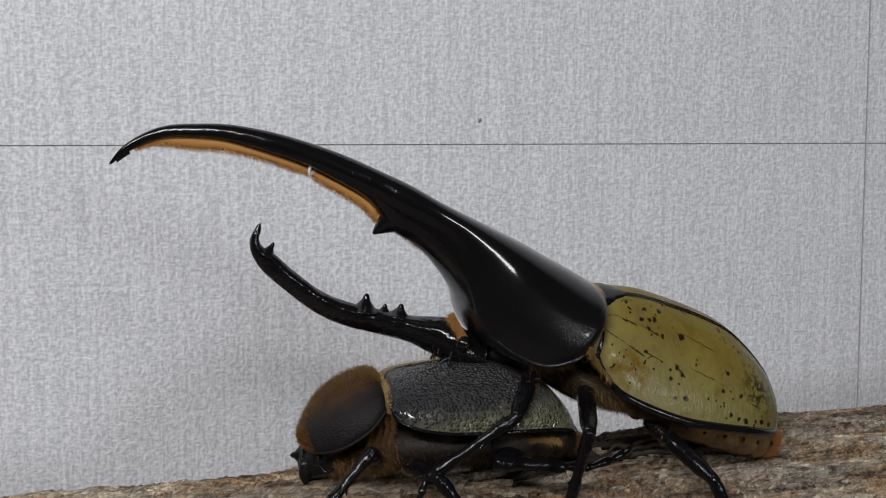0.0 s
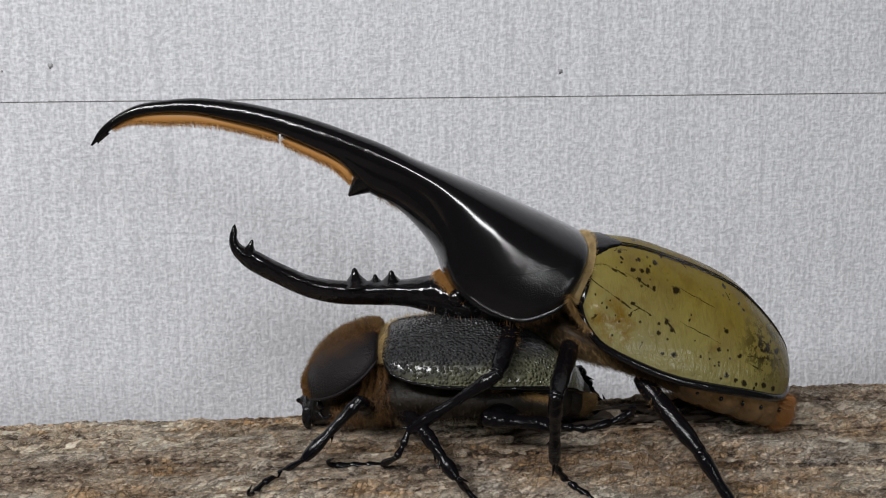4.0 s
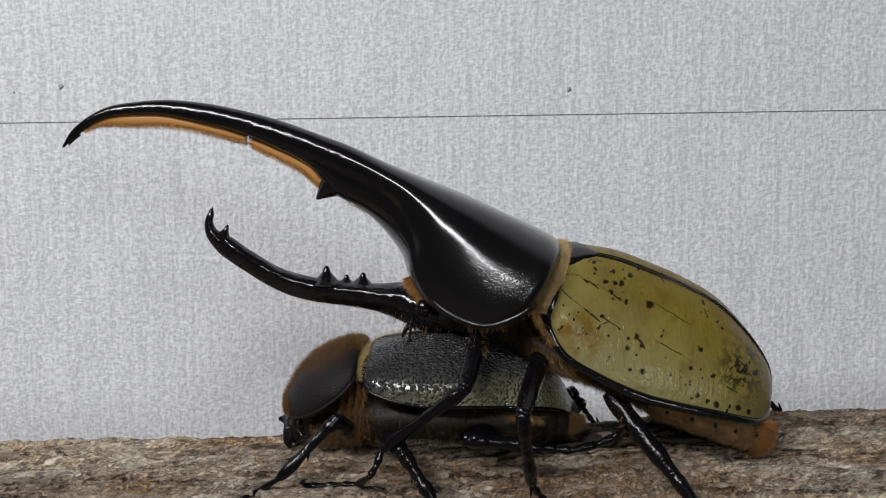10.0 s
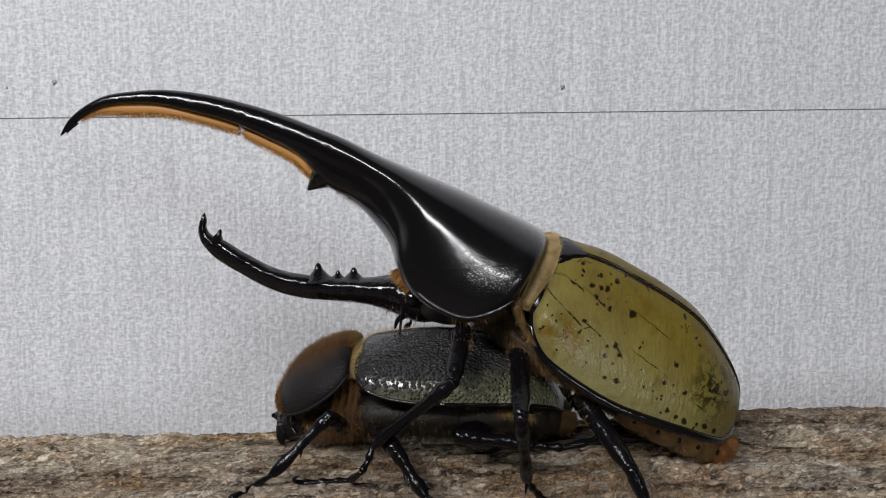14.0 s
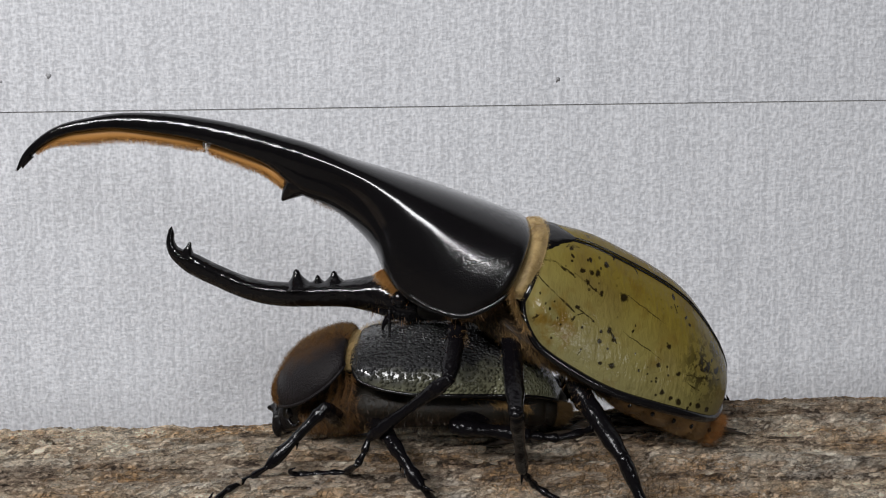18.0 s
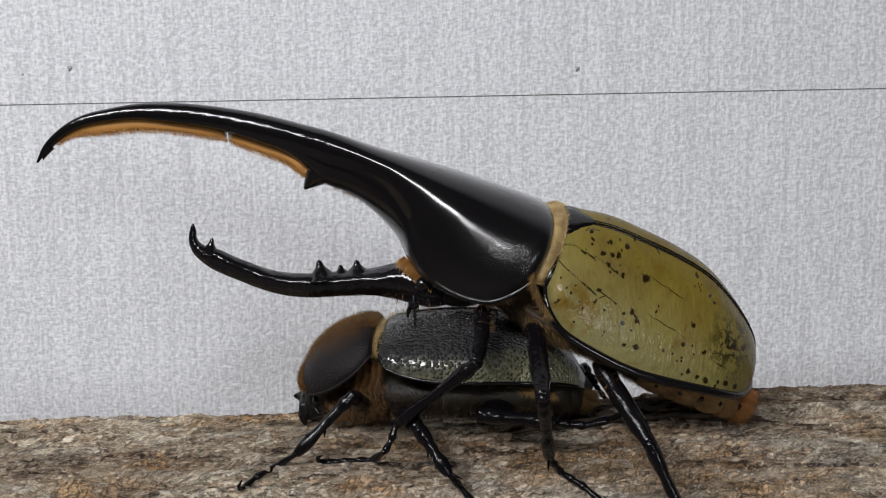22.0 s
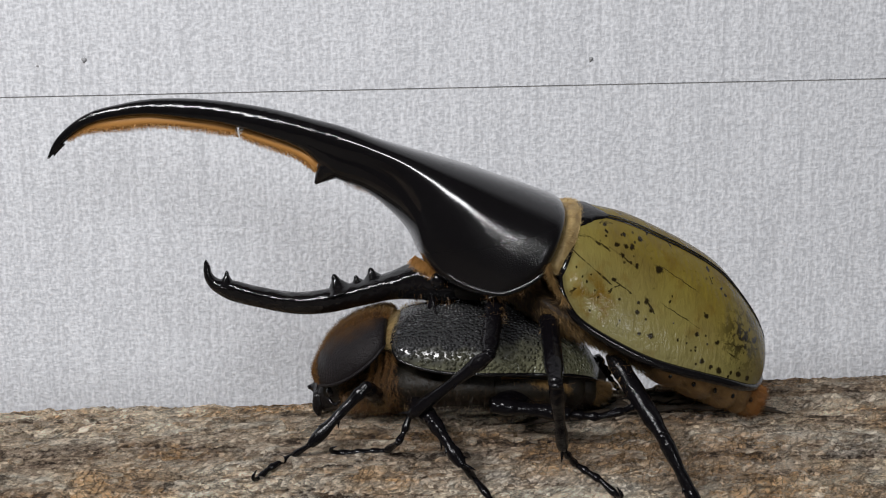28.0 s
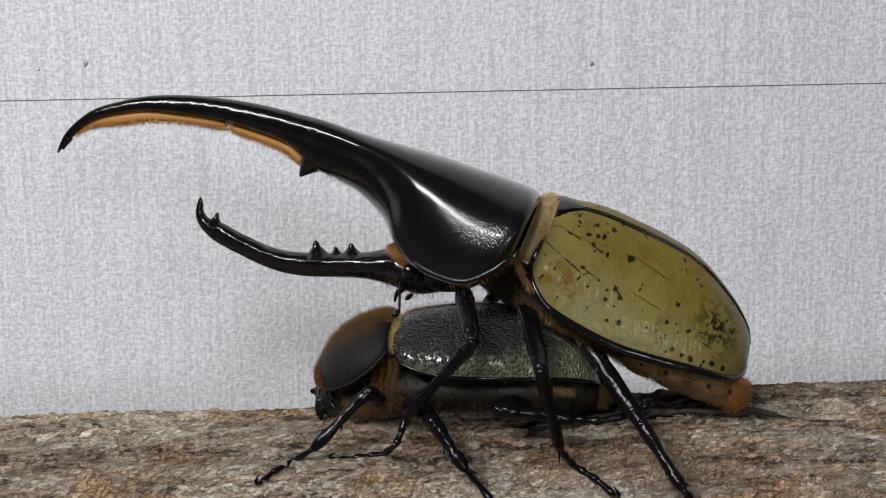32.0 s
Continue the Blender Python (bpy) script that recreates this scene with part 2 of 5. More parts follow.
def female_pronotum():
    """Rusty velvet above, dull near-black on the flank."""
    m = material("velvety_brown_shell", (0.02, 0.012, 0.008), 0.4, spec=0.16)
    w = Web(m)
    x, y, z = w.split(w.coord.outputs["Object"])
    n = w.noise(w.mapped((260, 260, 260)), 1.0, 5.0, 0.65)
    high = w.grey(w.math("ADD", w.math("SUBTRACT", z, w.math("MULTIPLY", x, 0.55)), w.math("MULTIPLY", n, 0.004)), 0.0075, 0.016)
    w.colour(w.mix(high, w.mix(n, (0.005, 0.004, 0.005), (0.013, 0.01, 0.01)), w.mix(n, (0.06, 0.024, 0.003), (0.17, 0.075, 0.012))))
    w.bump(w.noise(w.mapped((2600, 2600, 2600)), 1.0, 2.0), 0.6, 0.0004)
    w.rough(w.grey(w.math("ADD", high, n), 0.3, 1.3, 0.36, 0.85))
    return m


def velvet(name, dark, light, rough=0.6):
    m = material(name, dark, rough, spec=0.35)
    w = Web(m)
    n = w.noise(w.mapped((220, 220, 220)), 1.0, 5.0, 0.65)
    w.colour(w.mix(w.grey(n, 0.3, 0.7), dark, light))
    w.bump(w.noise(w.mapped((2400, 2400, 2400)), 1.0, 3.0), 0.5, 0.0003)
    w.rough(w.grey(n, 0.3, 0.7, rough * 0.75, min(1.0, rough * 1.2)))
    return m


def hair(name, dark, light):
    m = material(name, light, 0.45, spec=0.3)
    w = Web(m)
    g = w.t.nodes.new("ShaderNodeNewGeometry")
    w.colour(w.mix(g.outputs["Random Per Island"], dark, light))
    return m


def bark():
    """Weathered bark: small scaly chips with dark cracks round them, pale weathered streaks, ochre patches."""
    m = material("grey_brown_bark", (0.2, 0.16, 0.12), 0.9, spec=0.12)
    w = Web(m)

    def shaken(scale, by, fine):
        n = w.t.nodes.new("ShaderNodeVectorMath")
        n.operation = "ADD"
        w.link(w.mapped(scale), n.inputs[0])
        w.link(w.ramp(fine, (0.25, (0, 0, 0)), (0.75, (by, by, by))), n.inputs[1])
        return n.outputs[0]

    def chips(vector):
        n = w.t.nodes.new("ShaderNodeTexVoronoi")
        n.inputs["Scale"].default_value = 1.0
        w.link(vector, n.inputs["Vector"])
        shade = w.split(n.outputs["Color"])[0]
        return shade, w.voronoi(vector, 1.0, "DISTANCE_TO_EDGE")

    warp = w.noise(w.mapped((150, 260, 260)), 1.0, 5.0, 0.65)
    fine = w.noise(w.mapped((900, 1500, 1700)), 1.0, 5.0, 0.75)
    streak = w.noise(w.mapped((24, 170, 260)), 1.0, 9.0, 0.7)
    big, big_edge = chips(shaken((170, 420, 520), 2.2, warp))
    small, small_edge = chips(shaken((640, 900, 1100), 1.8, fine))
    tone = w.math("ADD", w.math("ADD", w.math("MULTIPLY", streak, 0.72), w.math("MULTIPLY", fine, 0.26)), w.math("ADD", w.math("MULTIPLY", big, 0.07), w.math("MULTIPLY", small, 0.07)))
    base = w.ramp(tone, (0.44, (0.09, 0.072, 0.06)), (0.485, (0.36, 0.285, 0.22)), (0.535, (0.62, 0.52, 0.41)), (0.58, (0.86, 0.77, 0.63)), (0.65, (0.96, 0.93, 0.83)))
    # pale silvery streaks along the grain
    pale = w.math("MULTIPLY", w.grey(w.noise(w.mapped((13, 75, 110), (0, 0.05, 0)), 1.0, 6.0, 0.62), 0.45, 0.56), w.grey(w.math("ADD", w.math("MULTIPLY", fine, 0.7), w.math("MULTIPLY", small, 0.3)), 0.42, 0.56))
    base = w.mix(w.math("MULTIPLY", pale, 0.85), base, (0.93, 0.89, 0.81))
    # ochre wood where the outer layer is gone
    bare = w.math("MULTIPLY", w.grey(w.noise(w.mapped((30, 70, 90), (0, 0, 0.7)), 1.0, 5.0, 0.6), 0.46, 0.58), w.grey(w.math("ADD", fine, w.math("MULTIPLY", big, 0.2)), 0.5, 0.66))
    base = w.mix(w.math("MULTIPLY", bare, 0.75), base, (0.66, 0.4, 0.17))
    # dull grey crust
    crust = w.grey(w.noise(w.mapped((36, 90, 130), (0.4, 0, 0)), 1.0, 6.0, 0.65), 0.52, 0.64)
    base = w.mix(w.math("MULTIPLY", crust, 0.5), base, w.mix(w.grey(fine, 0.4, 0.6), (0.13, 0.115, 0.1), (0.38, 0.345, 0.31)))
    hollow = w.math("MULTIPLY", w.grey(w.noise(w.mapped((75, 150, 190), (0.2, 0, 0.3)), 1.0, 6.0, 0.7), 0.57, 0.64), w.grey(fine, 0.62, 0.44))
    base = w.mix(w.math("MULTIPLY", hollow, 0.85), base, (0.05, 0.04, 0.034))
    broad = w.ramp(w.noise(w.mapped((9, 60, 95), (0, 0.04, 0)), 1.0, 4.0, 0.55), (0.38, (0.9, 0.83, 0.78)), (0.5, (1.15, 1.07, 0.995)), (0.62, (1.4, 1.28, 1.13)))
    base = w.mix(1.0, base, broad, "MULTIPLY")
    crack = w.math("MULTIPLY", w.grey(big_edge, 0.0, 0.1, 1.0, 0.0), w.grey(warp, 0.4, 0.55))
    nick = w.math("MULTIPLY", w.grey(small_edge, 0.02, 0.12, 1.0, 0.0), w.grey(fine, 0.62, 0.45, 0.25, 1.0))
    base = w.mix(w.math("MULTIPLY", crack, 0.6), base, (0.04, 0.03, 0.024))
    base = w.mix(w.math("MULTIPLY", nick, 0.42), base, (0.08, 0.062, 0.05))
    # short cracks across the grain in the bare wood
    cross = w.grey(w.voronoi(shaken((620, 190, 230), 1.5, warp), 1.0, "DISTANCE_TO_EDGE"), 0.02, 0.09, 1.0, 0.0)
    base = w.mix(w.math("MULTIPLY", w.math("MULTIPLY", cross, bare), 0.7), base, (0.09, 0.06, 0.04))
    w.colour(base)
    height = w.math("ADD", w.math("ADD", w.math("MULTIPLY", streak, 0.9), w.math("MULTIPLY", fine, 0.8)), w.math("ADD", w.math("MULTIPLY", small, 0.3), w.math("MULTIPLY", big, 0.35)))
    height = w.math("SUBTRACT", height, w.math("ADD", w.math("MULTIPLY", crack, 0.7), w.math("MULTIPLY", nick, 0.35)))
    w.bump(height, 1.0, 0.0014)
    return m


# dark spots on the front of a wing case: x, z, radius
SPOTS_FRONT = (
    (73.3, 23.6, 0.68), (68.1, 27.2, 0.50), (66.8, 27.4, 0.36), (65.1, 27.6, 0.46), (66.2, 25.8, 0.34), (69.9, 28.4, 0.40), (71.7, 29.2, 0.30), (68.7, 24.4, 0.42), (63.4, 30.3, 0.30), (66.8, 29.1, 0.28), (63.5, 29.4, 0.20), (63.3, 28.7, 0.20), (64.3, 22.0, 0.38), (65.7, 18.5, 0.24), (68.9, 18.4, 0.30), (70.7, 18.4, 0.48), (68.8, 16.7, 0.36), (71.3, 17.1, 0.32), (67.3, 20.0, 0.18), (75.0, 18.7, 0.30), (75.3, 19.7, 0.18), (65.5, 15.2, 0.18), (60.0, 16.6, 0.20), (61.4, 19.0, 0.20), (60.6, 20.2, 0.18), (59.2, 21.5, 0.22), (57.3, 23.8, 0.20), (58.4, 22.3, 0.20), (59.9, 22.8, 0.16))
# and towards its tail
SPOTS_TAIL = (
    (69.5, 12.9, 0.34), (71.6, 12.7, 0.46), (82.2, 16.4, 0.40), (80.6, 13.0, 0.40), (84.4, 11.9, 0.45), (76.6, 12.3, 0.26), (75.7, 15.1, 0.16), (81.6, 8.5, 0.46), (83.4, 7.5, 0.40), (85.0, 6.9, 0.50), (87.0, 5.8, 0.34), (87.6, 6.4, 0.34), (89.5, 5.7, 0.48), (91.3, 5.1, 0.46), (90.3, 12.2, 0.55), (91.1, 11.8, 0.50), (93.4, 11.2, 0.60), (83.8, 23.5, 0.30), (86.2, 20.4, 0.30), (87.2, 19.0, 0.20), (84.6, 22.0, 0.16), (80.0, 10.6, 0.18), (78.4, 11.7, 0.20), (89.2, 12.5, 0.30), (92.0, 13.2, 0.30))
# short dark veins: from, to, half width
VEINS = (
    (56.8, 29.0, 60.1, 28.6, 0.16), (60.0, 28.6, 63.8, 26.6, 0.22), (63.6, 27.1, 68.9, 24.0, 0.17), (56.4, 26.6, 61.1, 23.2, 0.14), (60.9, 23.4, 64.0, 21.0, 0.20), (64.1, 22.0, 67.6, 19.9, 0.13), (65.5, 21.2, 63.0, 19.8, 0.13), (57.3, 20.5, 56.1, 19.0, 0.20), (62.2, 30.6, 64.8, 30.8, 0.22), (70.9, 18.3, 71.9, 16.7, 0.22), (75.3, 28.6, 76.7, 26.6, 0.12), (83.7, 22.6, 84.4, 21.2, 0.12), (85.5, 11.8, 94.4, 9.5, 0.14), (88.9, 12.5, 92.7, 10.6, 0.30), (86.8, 10.0, 89.6, 8.4, 0.16), (64.9, 14.1, 65.8, 15.5, 0.12), (73.0, 18.6, 81.0, 14.1, 0.09), (73.7, 24.3, 81.8, 19.5, 0.08), (89.4, 14.1, 92.0, 12.3, 0.12))

WALLPAPER = wall_paper()
HORN_BLACK = chitin("polished_black_horn", (0.005, 0.0045, 0.005), rough=0.1, grain=0.45, waves=0.14)
HEAD_BLACK = chitin("uneven_black_horn", (0.005, 0.0045, 0.005), rough=0.09, grain=0.2, waves=0.5)
PRONOTUM_BLACK = pronotum_black()
FEMALE_HEAD = chitin("dull_black_head", (0.006, 0.005, 0.005), rough=0.3, grain=1.0, waves=0.8, spec=0.3)
LEG_BLACK = chitin("glossy_black_leg", (0.004, 0.0034, 0.0042), rough=0.17, grain=0.6, waves=0.35, spec=0.27)
BROWN_SKIN = velvet("brown_belly_skin", (0.008, 0.005, 0.003), (0.04, 0.022, 0.009), 0.6)
DARK_SKIN = velvet("dark_olive_brown_skin", (0.002, 0.0018, 0.0012), (0.014, 0.0095, 0.004), 0.6)
TAN_SKIN = velvet("tan_orange_belly_plate", (0.09, 0.045, 0.014), (0.34, 0.2, 0.08), 0.42)
PALE_SKIN = velvet("tan_collar_membrane", (0.17, 0.1, 0.032), (0.56, 0.41, 0.19), 0.42)
OLIVE = olive_shell()
FEMALE_BROWN = female_pronotum()
FEMALE_SHELL = female_elytra()
HAIR_ORANGE = hair("orange_hair", (0.34, 0.145, 0.03), (0.64, 0.36, 0.125))
HAIR_DARK = hair("dark_brown_hair", (0.008, 0.005, 0.003), (0.05, 0.026, 0.01))
HAIR_GOLD = hair("golden_brown_hair", (0.05, 0.026, 0.009), (0.3, 0.18, 0.065))
HAIR_TAIL = hair("rusty_orange_hair", (0.16, 0.055, 0.012), (0.46, 0.2, 0.055))
HAIR_TAN = hair("tan_hair", (0.3, 0.19, 0.065), (0.6, 0.45, 0.22))
HAIR_TAN_BROWN = hair("tan_brown_hair", (0.1, 0.05, 0.016), (0.42, 0.26, 0.1))
HAIR_UNDER = hair("short_brown_gold_hair", (0.02, 0.011, 0.005), (0.2, 0.12, 0.045))
HAIR_PALE = hair("pale_hair", (0.6, 0.58, 0.52), (0.85, 0.83, 0.78))
HAIR_BROWN = hair("brown_hair", (0.05, 0.022, 0.008), (0.22, 0.11, 0.035))
HAIR_RUST = hair("rust_hair", (0.05, 0.02, 0.005), (0.22, 0.1, 0.022))
BARK = bark()
SEAM_DARK = material("grey_joint", (0.36, 0.35, 0.34), 0.8)
SMUDGE = material("grey_smudge", (0.4, 0.4, 0.41), 0.8)
PLAIN_WHITE = velvet("dim_room_paint", (0.15, 0.145, 0.14), (0.19, 0.185, 0.18), 0.8)
TABLE_WOOD = velvet("dark_brown_table_top", (0.03, 0.022, 0.015), (0.06, 0.045, 0.03), 0.5)
# bark strips: the shade beneath the beetles is put into this dark tone
STRIP_SHADE = velvet("shade_dark_bark_strip", (0.006, 0.005, 0.004), (0.06, 0.04, 0.024), 0.7)


# ---- shape tools ----
def mesh_of(name, verts, faces, mat, smooth=True):
    me = bpy.data.meshes.new(name)
    me.from_pydata([tuple(v) for v in verts], [], faces)
    if smooth:
        me.polygons.foreach_set("use_smooth", [True] * len(me.polygons))
    for one in mat if isinstance(mat, (list, tuple)) else (mat,):
        me.materials.append(one)
    me.update()
    return me


def part(name, data, parent, label=""):
    ob = new(name, data)
    ob.parent = parent
    if label:
        tagged(ob, label)
    return ob


def spread(rows, n):
    """Rows of figures, glided through by a Catmull-Rom curve in n steps a gap."""
    a = np.array(rows, float)
    a = np.vstack([2 * a[0] - a[1], a, 2 * a[-1] - a[-2]])
    out = []
    for k in range(1, len(a) - 2):
        p0, p1, p2, p3 = a[k - 1:k + 3]
        for s in np.arange(n) / n:
            out.append(0.5 * (2 * p1 + (p2 - p0) * s + (2 * p0 - 5 * p1 + 4 * p2 - p3) * s * s + (3 * p1 - p0 - 3 * p2 + p3) * s ** 3))
    out.append(a[-2])
    return np.array(out)


class Shell:
    """A body along a row of rings. A row: the top (x, z), the margin's level in the middle plane (x, z), half width, depth below the margin."""

    def __init__(self, rows, y, steps=5, sides=40, power=2.0, under=2.0, ridge=None):
        self.rows, self.y, self.sides, self.under = spread(rows, steps), y, sides, under
        self.ridge = spread([(p,) for p in ridge], steps)[:, 0] if ridge else None
        self.power = spread([(p,) for p in power], steps)[:, 0] if isinstance(power, (tuple, list)) else [power] * len(self.rows)

    def place(self, k, angle):
        tx, tz, mx, mz, w, d = self.rows[k]
        c, s = math.cos(angle), math.sin(angle)
        if self.ridge is not None and s >= 0:
            # a steep flank up to the ridge, a vault above it
            r0 = max(0.0, self.ridge[k])
            q, v = 0.8 * r0, min(1.0, math.asin(min(1.0, s)) / (math.pi / 2))
            e = 2 / (2.5 - 0.25 * r0)
            if v < q:
                side, rise = w * (1 - 0.34 * r0 * (1 - math.sin(math.pi / 2 * v / q))), r0 * v / q
            else:
                phi = (v - q) / (1 - q) * math.pi / 2
                side, rise = w * math.cos(phi) ** e if phi < 1.5707 else 0.0, r0 + (1 - r0) * math.sin(phi) ** e
            return Vector((mx + (tx - mx) * rise, self.y + math.copysign(side, c), mz + (tz - mz) * rise)) * MM
        if self.ridge is not None:
            w *= 1 - 0.34 * max(0.0, self.ridge[k])
        e = 2 / (self.power[k] if s >= 0 else self.under)
        side = math.copysign(abs(c) ** e, c) * max(w, 0.05)
        rise = abs(s) ** e
        ax, az = tx - mx, tz - mz
        if s < 0:
            h = math.hypot(ax, az) or 1.0
            ax, az, rise = ax / h, az / h, -rise * d
        return Vector((mx + ax * rise, self.y + side, mz + az * rise)) * MM

    def grid(self, a0=0.0, a1=2 * math.pi, k0=0, k1=None, ends=(True, True)):
        k1 = len(self.rows) - 1 if k1 is None else k1
        full = abs(a1 - a0 - 2 * math.pi) < 1e-6
        m = self.sides if full else self.sides + 1
        verts = [self.place(k, a0 + (a1 - a0) * j / self.sides) for k in range(k0, k1 + 1) for j in range(m)]
        faces = []
        for k in range(k1 - k0):
            for j in range(self.sides):
                i = (j + 1) % m
                faces.append((k * m + j, k * m + i, (k + 1) * m + i, (k + 1) * m + j))
        if full and ends[0]:
            faces.append(tuple(range(m)))
        if full and ends[1]:
            faces.append(tuple(range((k1 - k0) * m, (k1 - k0 + 1) * m))[::-1])
        return verts, faces

    def normal(self, k, angle):
        k2 = min(k + 1, len(self.rows) - 1)
        k1 = max(k2 - 1, 0)
        u = self.place(k2, angle) - self.place(k1, angle)
        v = self.place(k, angle + 0.02) - self.place(k, angle - 0.02)
        n = u.cross(v)
        out = self.place(k, angle) - Vector((self.rows[k][2], self.y, self.rows[k][3])) * MM
        if n.dot(out) < 0:
            n = -n
        return n.normalized() if n.length > 0 else Vector((0, 0, 1))


def flipped(verts, faces):
    return verts, [f[::-1] for f in faces]


def tube(points, radii, sides=12, steps=4):
    """A round limb through the points (mm), with rounded ends."""
    rows = spread([(*p, r) for p, r in zip(points, radii)], steps)
    verts, faces = [], []
    side = Vector((0.3, 1, 0.2))
    for k, (x, y, z, r) in enumerate(rows):
        a, b = rows[max(k - 1, 0)][:3], rows[min(k + 1, len(rows) - 1)][:3]
        t = Vector(b) - Vector(a)
        t.normalize()
        u = t.cross(side).normalized()
        side = u.cross(t).normalized()
        for j in range(sides):
            q = 2 * math.pi * j / sides
            verts.append((Vector((x, y, z)) + (u * math.cos(q) + side * math.sin(q)) * r) * MM)
    for k in range(len(rows) - 1):
        for j in range(sides):
            i = (j + 1) % sides
            faces.append((k * sides + j, k * sides + i, (k + 1) * sides + i, (k + 1) * sides + j))
    faces += [tuple(range(sides))[::-1], tuple(range((len(rows) - 1) * sides, len(rows) * sides))]
    return verts, faces


def joined(*shapes):
    verts, faces = [], []
    for v, f in shapes:
        n = len(verts)
        verts += list(v)
        faces += [tuple(i + n for i in q) for q in f]
    return verts, faces


def box(x0, x1, y0, y1, z0, z1):
    v = [Vector((x, y, z)) for x in (x0, x1) for y in (y0, y1) for z in (z0, z1)]
    f = [(0, 1, 3, 2), (4, 6, 7, 5), (0, 4, 5, 1), (2, 3, 7, 6), (0, 2, 6, 4), (1, 5, 7, 3)]
    return v, f


def ball(x, y, z, rx, ry, rz, n=14):
    verts, faces = [], []
    for k in range(n + 1):
        a = math.pi * k / n
        for j in range(2 * n):
            b = math.pi * j / n
            verts.append(Vector((x + rx * math.sin(a) * math.cos(b), y + ry * math.sin(a) * math.sin(b), z + rz * math.cos(a))) * MM)
    for k in range(n):
        for j in range(2 * n):
            i = (j + 1) % (2 * n)
            faces.append((k * 2 * n + j, (k + 1) * 2 * n + j, (k + 1) * 2 * n + i, k * 2 * n + i))
    return verts, faces


def hairs(roots, length, width, sway, droop=(0, 0, 0), seed=1):
    """Thin bent blades. roots: places and ways (metres)."""
    rnd = random.Random(seed)
    verts, faces = [], []
    for p, n in roots:
        way = (n + Vector([rnd.gauss(0, sway) for _ in range(3)]) + Vector(droop)).normalized()
        l = length * rnd.uniform(0.55, 1.15) * MM
        s = way.cross(Vector((rnd.gauss(0, 1), rnd.gauss(0, 1), rnd.gauss(0, 1)))).normalized() * width * MM * 0.5
        bend = Vector([rnd.gauss(0, 0.2) for _ in range(3)]) + Vector(droop) * 0.5
        mid, tip = p + way * l * 0.55, p + way * l + bend * l * 0.45
        k = len(verts)
        verts += [p - s, p + s, mid + s * 0.8, mid - s * 0.8, tip]
        faces += [(k, k + 1, k + 2, k + 3), (k + 3, k + 2, k + 4)]
    return verts, faces


def fur(shell, count, a0, a1, k0=0.0, k1=1.0, lean=(0, 0, 0), seed=1):
    """Roots scattered over a stretch of a shell."""
    rnd = random.Random(seed)
    n = len(shell.rows) - 1
    out = []
    for _ in range(count):
        k = min(n, max(0, round(n * rnd.uniform(k0, k1))))
        a = rnd.uniform(a0, a1)
        p, q = shell.place(k, a), shell.place(min(n, k + 1), a)
        out.append((p.lerp(q, rnd.random()), (shell.normal(k, a) + Vector(lean)).normalized()))
    return out


# ---- the room ----
WALL_Y = 0.1071
SEAM_Z = 0.0617
SEAM_X = 0.1996
wall = new("wall_back", mesh_of("wall_back", *box(-1.5, 1.5, WALL_Y + 0.0004, WALL_Y + 0.1, -0.75, 1.65), SEAM_DARK, False))
tagged(wall, "papered back wall with fine dark joints between panels", "wall", kind="structure")
for x0, x1, z0, z1 in ((-1.5, SEAM_X, -0.75, SEAM_Z), (-1.5, SEAM_X, SEAM_Z, 1.65), (SEAM_X, 1.5, -0.75, SEAM_Z), (SEAM_X, 1.5, SEAM_Z, 1.65)):
    part("panel", mesh_of("panel", *box(x0 + 0.00035, x1 - 0.00035, WALL_Y, WALL_Y + 0.00045, z0 + 0.00019, z1 - 0.00019), WALLPAPER, False), wall)
for name, dims in (("wall_left", (-1.6, -1.5, -2.4, 0.2, -0.75, 1.65)), ("wall_right", (1.5, 1.6, -2.4, 0.2, -0.75, 1.65)), ("wall_behind", (-1.6, 1.6, -2.5, -2.4, -0.75, 1.65)),
                   ("floor", (-1.6, 1.6, -2.5, 0.2, -0.8, -0.75)), ("ceiling", (-1.6, 1.6, -2.5, 0.2, 1.65, 1.7))):
    tagged(new(name, mesh_of(name, *box(*dims), PLAIN_WHITE, False)), "plain pale painted " + name.split("_")[0], name.split("_")[0], kind="structure")


# marks on the paper
for x, z, r in ((-0.0837, 0.0723, 0.0008), (0.0663, 0.0692, 0.0008), (-0.098, 0.0708, 0.0004), (0.02, -0.035, 0.0005)):
    rnd = random.Random(int(x * 9000))
    ring = [Vector((x + r * rnd.uniform(0.6, 1.15) * math.cos(q * 0.5236), WALL_Y - 0.0001, z + 1.25 * r * rnd.uniform(0.6, 1.15) * math.sin(q * 0.5236))) for q in range(12)]
    back = [v + Vector((0, 0.0004, 0)) for v in ring]
    part("smudge", mesh_of("smudge", ring + back, [tuple(range(12)), tuple(range(12, 24))[::-1]] + [(k, 12 + k, 12 + (k + 1) % 12, (k + 1) % 12) for k in range(12)], SMUDGE), wall, "small grey smudge")


# ---- the branch ----
def log_axis(x):
    return 0.085 * x - 0.6, 0.009 * x - 44.8


CRUST = 1.5
# hollows: x, degrees round, half lengths along and round, depth
HOLLOWS = ((71.5, 68, 2.2, 6.0, 2.6), (73, 59, 2.0, 3.5, 2.0), (-31, 84, 3.5, 2.0, 1.3), (55, 70, 6.0, 2.2, 1.2), (118, 80, 3.0, 2.0, 1.0))


